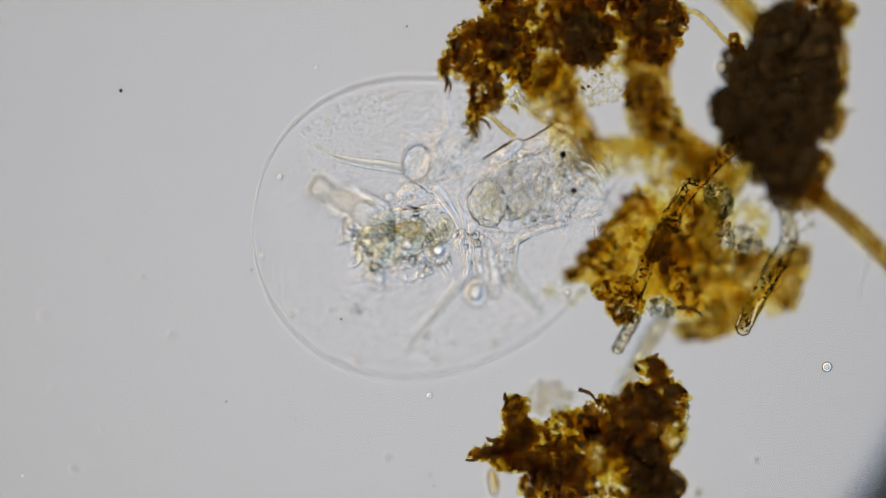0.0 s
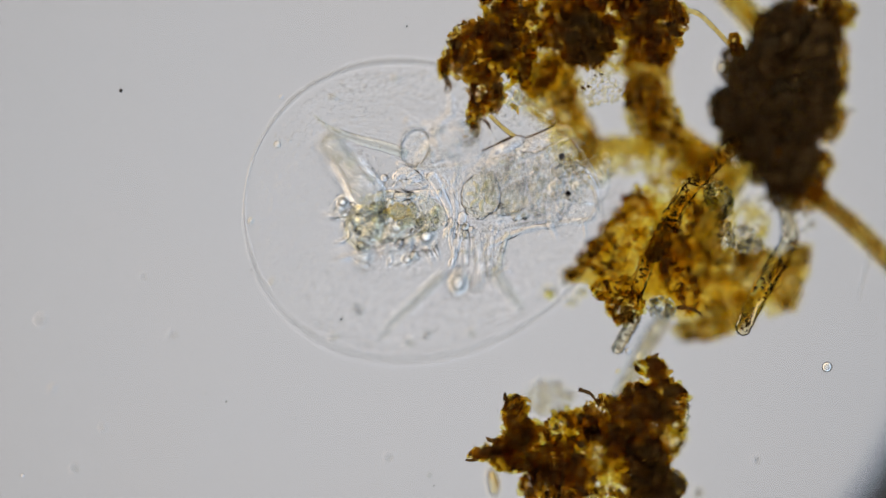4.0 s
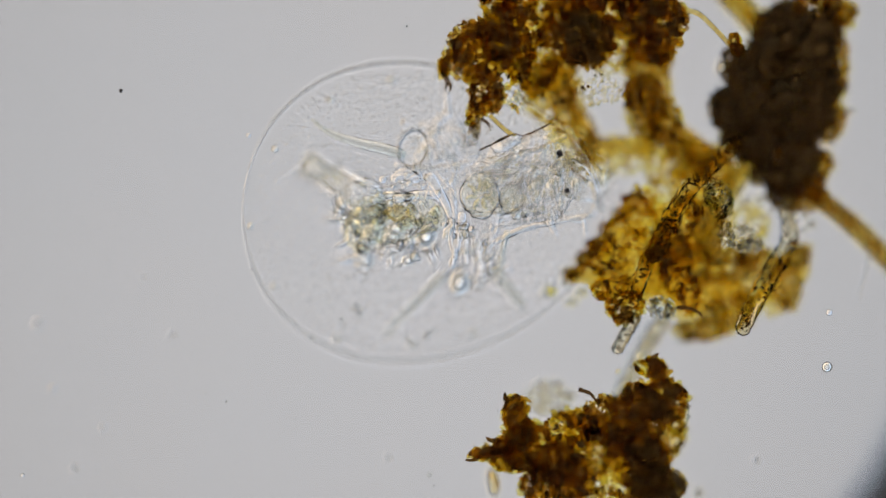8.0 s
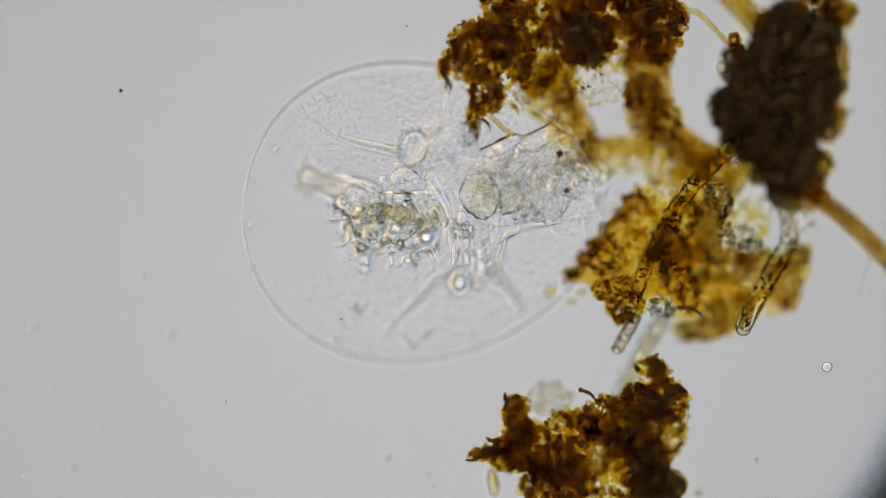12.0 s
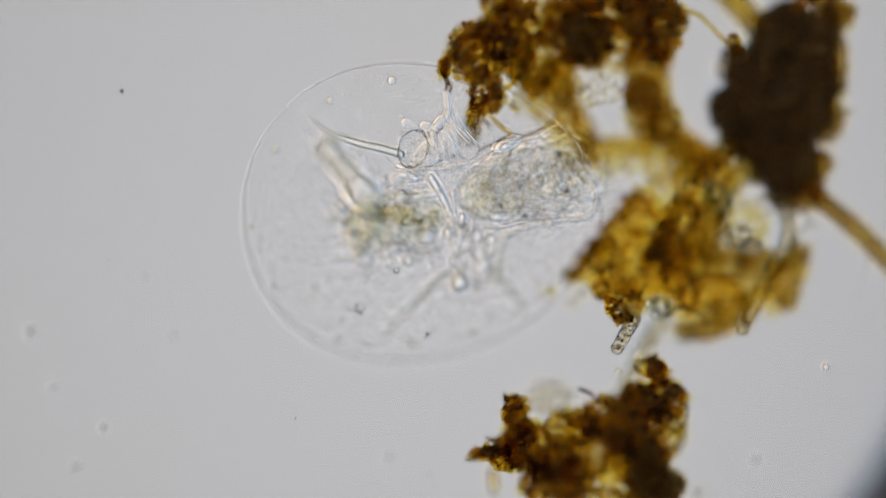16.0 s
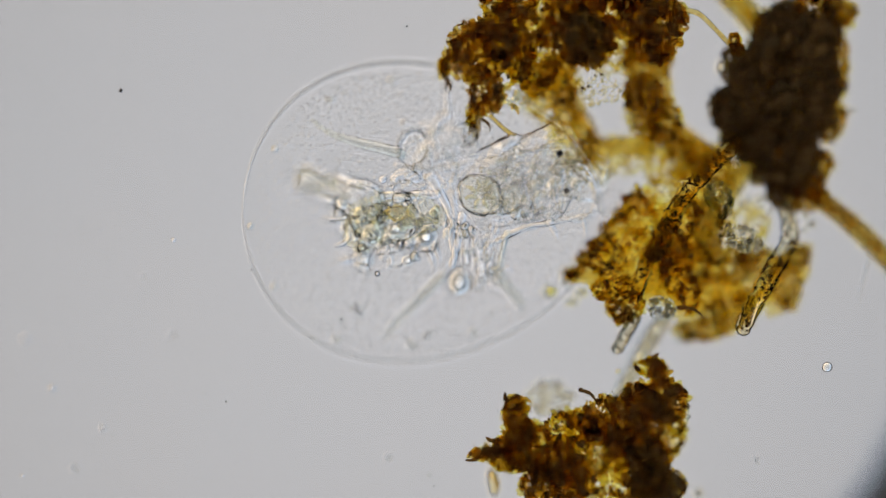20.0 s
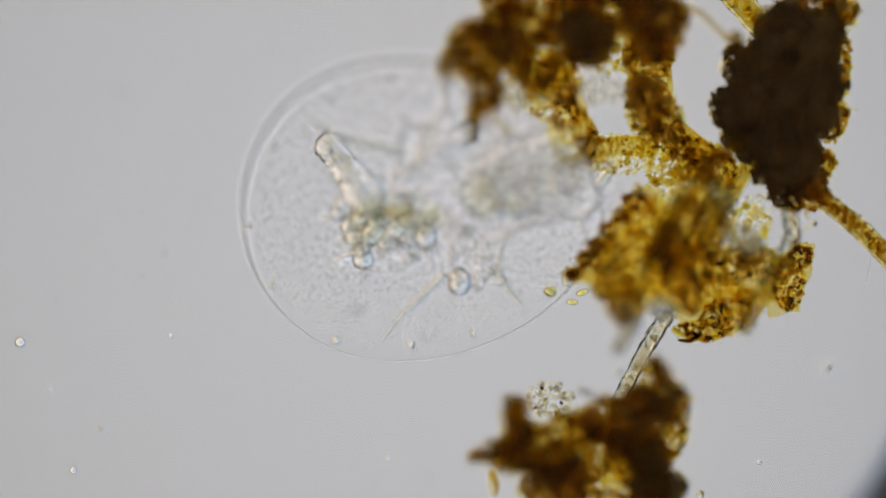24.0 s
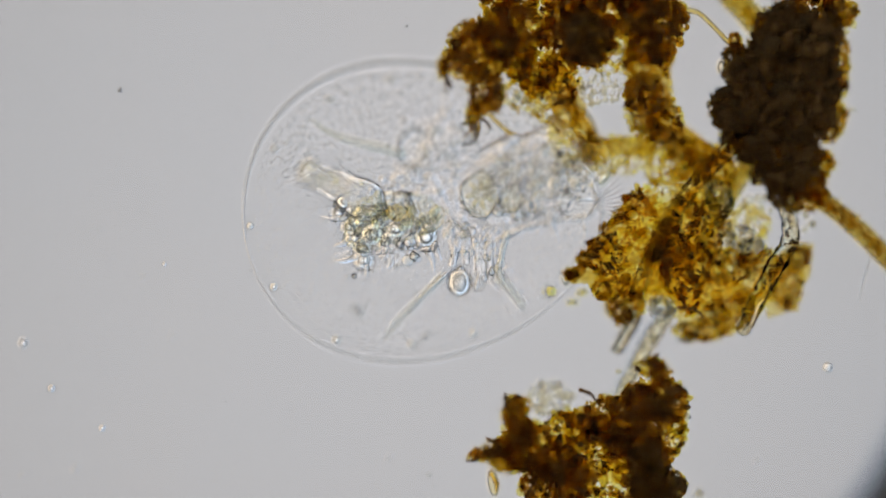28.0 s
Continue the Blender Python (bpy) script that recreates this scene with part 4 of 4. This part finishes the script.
def threads():
    thread("fungal_thread", "brown jointed fungal thread across the amber flakes", [(1308, 252, 4, 15), (1262, 290, 10, 15), (1215, 342, 16, 15), (1182, 398, 20, 15), (1164, 440, 22, 17), (1158, 455, 22, 14)], DARK_HYPHA, 1, 0.3, 170, GRAIN_DARK)
    thread("fungal_thread", "brown fungal thread below a joint", [(1150, 450, 22, 13), (1135, 490, 26, 13), (1115, 540, 34, 13), (1106, 566, 40, 12)], DARK_HYPHA, 1.5, 0.3, 90, GRAIN_DARK)
    thread("fungal_thread", "thin yellowish hollow fungal thread", [(1390, 360, -50, 13), (1400, 420, -30, 15), (1368, 478, 0, 17), (1336, 535, 14, 16), (1314, 585, 20, 14)], CLEAR_HYPHA, 2, 0.3, 80, GRAIN_DARK)
    thread("fungal_thread", "granular greenish thread leaving the black clump", [(1440, 345, -50, 17), (1480, 372, -60, 17), (1525, 410, -66, 18), (1600, 485, -70, 18)], HYPHA, 3, 0.12, 260, GRAIN_RUST)
    thread("fungal_thread", "fine curved brown thread between two clumps", [(1205, 18, 20, 6), (1235, 24, 18, 5), (1262, 48, 16, 4.5), (1295, 82, 16, 5), (1312, 98, 16, 6)], DARK_HYPHA, 4, 0.2)
    thread("fungal_thread", "pale hollow thread under the amber flakes", [(1180, 560, -75, 14), (1150, 605, -85, 14), (1120, 660, -90, 13), (1090, 720, -92, 13)], CLEAR_HYPHA, 5, 0.2, 110, GRAIN_CLEAR)
    thread("fungal_thread", "wide granular thread behind the black clump", [(1270, -40, -75, 26), (1320, 15, -80, 24), (1352, 55, -80, 22)], HYPHA, 6, 0.15, 110)
    thread("fungal_thread", "thin golden thread bent at a joint", [(868, 205, 30, 4), (885, 222, 30, 4), (905, 238, 28, 4.5), (912, 240, 28, 3)], DARK_HYPHA, 7, 0.1)
    thread("fungal_thread", "clear blunt tip of a hollow thread", [(1125, 560, 50, 12), (1108, 590, 52, 12), (1091, 620, 54, 11)], CLEAR_HYPHA, 8, 0.15, 40, GRAIN_DARK)
    thread("fungal_thread", "brown branched stalk hanging from a clump", [(838, 200, 8, 10), (842, 228, -8, 8), (836, 246, -20, 4)], DARK_HYPHA, 9, 0.2)
    thread("fungal_thread", "dark hook-shaped end of a thread", [(815, 222, -48, 3), (831, 217, -50, 4.5), (842, 232, -50, 5), (838, 248, -50, 4.5), (820, 255, -50, 3)], GRAIN_DARK, 11, 0.2)
    thread("fungal_thread", "hair-thin clear thread in open water", [(1542, 455, -62, 2), (1533, 490, -62, 1.8), (1522, 532, -62, 1.4)], TISSUE, 12, 0.1)
    thread("fungal_thread", "granular pale thread beside the black clump", [(1330, 285, -70, 17), (1290, 350, -72, 16), (1240, 430, -75, 15)], HYPHA, 10, 0.12, 90)


def cells():
    def cell(label, u, v, h, ru, rv, material, count, seed, turn=0.0, name="algal_cell", core=GREY_GRIT):
        rng = np.random.default_rng(seed)
        top = thing(name, u, v, h, label, "cell", "loose cells")
        part("wall", solid("wall", *lump(3, ru, rv, min(ru, rv) * 0.8, 0.1, 1.5, seed, 0, turn), material), top)
        me = solid("granule", *BALLS[1], core)
        for i in range(count):
            a, r = rng.uniform(0, 6.28), math.sqrt(rng.uniform(0, 0.8))
            x, y = ru * r * math.cos(a), rv * r * math.sin(a)
            c, s = math.cos(radians(turn)), math.sin(radians(turn))
            k = rng.uniform(0.12, 0.25) * min(ru, rv) * U
            part("granule", me, top, m=Matrix.LocRotScale(Vector(((x * c - y * s) * U, (x * s + y * c) * U, rng.uniform(-0.4, 0.4) * min(ru, rv) * U)), None, (k, k, k)))
        return top

    cell("grey granular oval cell among amber flakes", 1170, 545, 25, 28, 23, GREY_CELL, 80, 3, -15)
    cell("grey granular cell in a row", 1272, 352, 14, 26, 38, GREY_CELL, 110, 4, 20)
    cell("grey granular long cell in a row", 1308, 420, 14, 48, 24, GREY_CELL, 120, 5, -25)
    cell("small clear box-shaped diatom", 1068, 312, -80, 24, 12, PLATE, 14, 6, 46, "diatom", GRAIN_GOLD)
    cell("round dark-rimmed bead above the humus", 1135, 632, 25, 9, 9, GRAIN_CLEAR, 1, 7, name="bead")
    cell("small clear bead above the humus", 1095, 658, 20, 7, 5, GRAIN_CLEAR, 1, 8, name="bead")
    cell("green rounded cell on the clump's edge", 1198, 735, -5, 24, 34, SILICA, 10, 9, -10)
    cell("clear cell with dark granules at the clump's edge", 1197, 780, -78, 17, 20, SILICA, 8, 10)
    cell("clear lens-shaped cell beside the flakes", 973, 517, -81, 11, 8, GOLD_CELL, 1, 11, -20)
    cell("small clear cell beside the flakes", 1031, 518, -81, 11, 6, GOLD_CELL, 1, 12, 20)
    cell("small clear cell beside the flakes", 1013, 535, -82, 10, 5, GOLD_CELL, 1, 13)
    cell("pale oblong cell beside the flakes", 1002, 492, -81, 8, 16, PLATE, 2, 14)
    cell("grey bead with a dark outline", 1464, 650, 10, 9, 9, LENSY, 1, 15, name="bead")
    cell("round bead on the black clump", 1278, 118, -60, 9, 13, GRAIN_CLEAR, 3, 17, name="bead")
    cell("clear cone-shaped spicule below the clump", 873, 855, -50, 10, 24, SILICA, 0, 18, 8, "spicule")

    def colony(label, u, v, h, r, count, seed, size, material=GRAIN_CLEAR):
        rng = np.random.default_rng(seed)
        top = thing("cell_colony", u, v, h, label, "cell colony")
        me = solid("bead", *BALLS[1], material)
        dark = solid("bead", *BALLS[1], GRAIN_DARK)
        for i in range(count):
            a, k = rng.uniform(0, 6.28), math.sqrt(rng.uniform(0, 1)) * r
            s = size * rng.uniform(0.6, 1.3) * U
            part("bead", dark if i % 37 == 36 else me, top, m=Matrix.LocRotScale((k * math.cos(a) * U, 0.75 * k * math.sin(a) * U, rng.uniform(-12, 12) * U), None, (s, s, s)))

    colony("cluster of tiny clear beads beside the strand", 1062, 160, 14, 40, 190, 31, 2.8)
    colony("cluster of clear beads on the humus clump", 974, 706, -80, 42, 190, 32, 4)
    colony("golden grains at the clump's lower edge", 914, 178, 14, 22, 34, 33, 4.5, YELLOW)
    colony("loose clear beads between the black clump and the flakes", 1338, 362, -70, 34, 16, 38, 6.5)
    colony("loose clear beads below the black clump", 1424, 392, -68, 22, 16, 39, 5)
    colony("tiny beads beside the black clump", 1500, 195, -60, 16, 18, 34, 3.5)

    colony("loose patch of tiny specks above the envelope", 634, 548, 72, 15, 20, 35, 3.0, GREY_GRIT)
    colony("small patch of tiny specks above the envelope", 755, 595, 72, 8, 9, 36, 3.0, GREY_GRIT)
    colony("small bluish beads at the clump's corner", 1240, 876, -75, 10, 8, 37, 4.5)

    # ribbed diatom
    top = thing("diatom", 1030, 215, -82, "narrow ribbed diatom shell standing on edge", "diatom")
    o = np.array(at(1030, 215, -82))
    part("shell", solid("shell", *tube([(985, 165, -80, 4), (1015, 190, -82, 13), (1040, 220, -82, 14), (1055, 248, -80, 5)], origin=o, sides=14, flat=0.5), SILICA), top)
    for i in range(15):
        s = i / 14
        u, v = 1008 + 42 * s ** 0.9, 172 + 66 * s
        part("rib", solid("rib", *tube([(u, v, -80, 1.1), (u + 10, v - 4, -80, 1.0)], origin=o, steps=2, sides=6), GRAIN_RUST), top)


def specks():
    """Dust on the slide and bits that drift in the water."""
    rng = np.random.default_rng(44)
    mote = solid("mote", *SHARDS[2], GREY_GRIT)
    for i in range(60):
        u, v, k = rng.uniform(10, 760), rng.uniform(10, 870), rng.uniform(1.0, 2.4) * U
        ob = new("mote", mote)
        ob.matrix_basis = Matrix.LocRotScale(at(u, v, FLOOR + 1 if i % 2 else 74 + rng.normal(0, 5)), Euler(rng.uniform(0, 6, 3)), (k, k, k))
        tagged(ob, "minute grey mote in the open water film", "mote", "motes")
    dust = solid("speck", *BALLS[1], DARK_DROP)
    pale = solid("speck", *BALLS[2], PALE)
    grey = solid("speck", *BALLS[2], GREY_CELL)
    for u, v, h, r, me, word in ((214, 161, 30, 4, dust, "dark"), (445, 478, 20, 2, dust, "dark"), (604, 565, 20, 2, dust, "dark"), (760, 841, 40, 5, grey, "grey"),
                                 (768, 860, 10, 1.6, dust, "dark"), (90, 688, -40, 8, pale, "pale"), (180, 758, -40, 7, pale, "pale"), (688, 812, -70, 6, pale, "pale"),
                                 (303, 594, -75, 6, pale, "pale"), (252, 490, -60, 5, pale, "pale"), (1342, 817, -70, 6, pale, "pale"), (400, 711, 10, 1.6, dust, "dark"),
                                 (1500, 192, -20, 3, grey, "grey"), (130, 832, -75, 7, pale, "pale"), (40, 842, 20, 4, pale, "pale"), (720, 47, 10, 2, dust, "dark")):
        ob = new("speck", me)
        ob.location, ob.scale = at(u, v, h), Vector((r, r, r)) * U
        tagged(ob, f"tiny {word} speck in the water film", "speck", "specks")


setting()
detritus()
larva, snout, gizzard = animal()
threads()
cells()
specks()


def drifter(label, r, material):
    ob = new("drifting_speck", solid("drifting_speck", *BALLS[2], material))
    ob.scale = Vector((r, r, r)) * U
    return tagged(ob, label, "speck", "drifting specks")


def motions():
    base = at(*C)

    def shift(du, dv, turn):
        return pose(base.x + du * U, base.y - dv * U, 0, 0, 0, -turn)

    walk(larva, [(0.0, shift(16.8, 24.1, -5.4)), (0.6, shift(15.5, 24.6, -4.8)), (1.0, shift(-29.6, 23.1, -1.1)), (1.2, shift(-43, 21.5, -0.2)), (1.5, shift(-42.5, 19.6, 0)),
                 (2.0, shift(-9.4, 19.0, -2.2)), (2.4, shift(0.2, -1.0, 2.4)), (3.0, shift(1.2, -1.8, 2.3)), (3.5, shift(1.3, -1.7, 1.9)), (4.5, shift(1.0, -0.8, 1.0)),
                 (5.5, shift(0.8, -0.1, 0.2)), (6.5, shift(0, 0, 0)), (28.0, shift(0, 0, 0))])
    rest = snout.location.copy()
    sway = [(0, 29), (0.6, 29), (1, 46), (1.5, 51), (2, 57), (2.5, 61), (3, 60), (3.5, 53), (4.5, 42), (5.5, 32), (7.5, 28), (9, 22), (10.5, 21), (11, 10.5), (11.4, 7), (11.8, 17),
            (12.5, 16), (13.5, 36), (14.5, 51), (15.5, 55), (16, 45), (16.5, 33), (17.5, 23), (18.5, 12), (19.5, 8), (20, 15), (21.2, 18), (21.6, 21), (22.6, 38), (23.5, 52), (24.4, 40), (25.6, 28.5),
            (26.8, 24), (27.1, 26), (28, 21)]
    walk(snout, [(t, pose(*rest, 0, 0, 28.5 - a)) for t, a in sway])
    still = gizzard.location.copy()
    churn = [(0, 0), (1, 25), (2, -10), (3, 30), (4, -15), (5, 20), (6, 0), (7, 35), (8, 5), (9, 50), (10, 20), (11, 60), (12, 15), (13, 45), (14, 10), (15, 40), (16, 0), (17, 30), (18, -10), (19, 35), (20, 60), (21, 30), (22, 0),
             (23, 30), (24, 10), (25, 35), (26, 5), (27, 25), (28, 0)]
    walk(gizzard, [(t, pose(*still, 0, 0, a)) for t, a in churn])

    def drift(ob, rows):
        walk(ob, [(t, Matrix.Translation(at(u, v, h))) for t, u, v, h in rows])

    drift(drifter("small dark bubble drifting beside the envelope", 5, BUBBLE), [(0, 905, 445, 35), (6, 880, 440, 35), (8, 858, 432, 35), (12, 735, 470, 38), (14.5, 722, 490, 62), (15.5, 707, 482, 60), (17, 692, 478, 58), (18, 678, 483, 30), (20, 668, 485, 12), (24, 645, 488, 0), (28, 627, 489, -20)])
    drift(drifter("bright round droplet drifting in the water", 10, PALE), [(0, 75, 558, -75), (6, 65, 571, -75), (12, 57, 580, -75), (17, 47, 592, -75), (21, 38, 604, -75), (25, 36, 606, -78), (28, 38, 608, -78)])
    drift(drifter("tiny pale grain drifting past", 6, PALE), [(0, 760, 700, 20), (3, 1018, 638, 24), (6, 1300, 590, 24), (12, 1700, 500, 24), (28, 1900, 480, 24)])
    drift(drifter("tiny pale grain drifting in open water", 5, PALE), [(0, 560, 120, 10), (8, 440, 240, 15), (11, 401, 305, 18), (20, 307, 425, 18), (28, 291, 468, -12)])


motions()
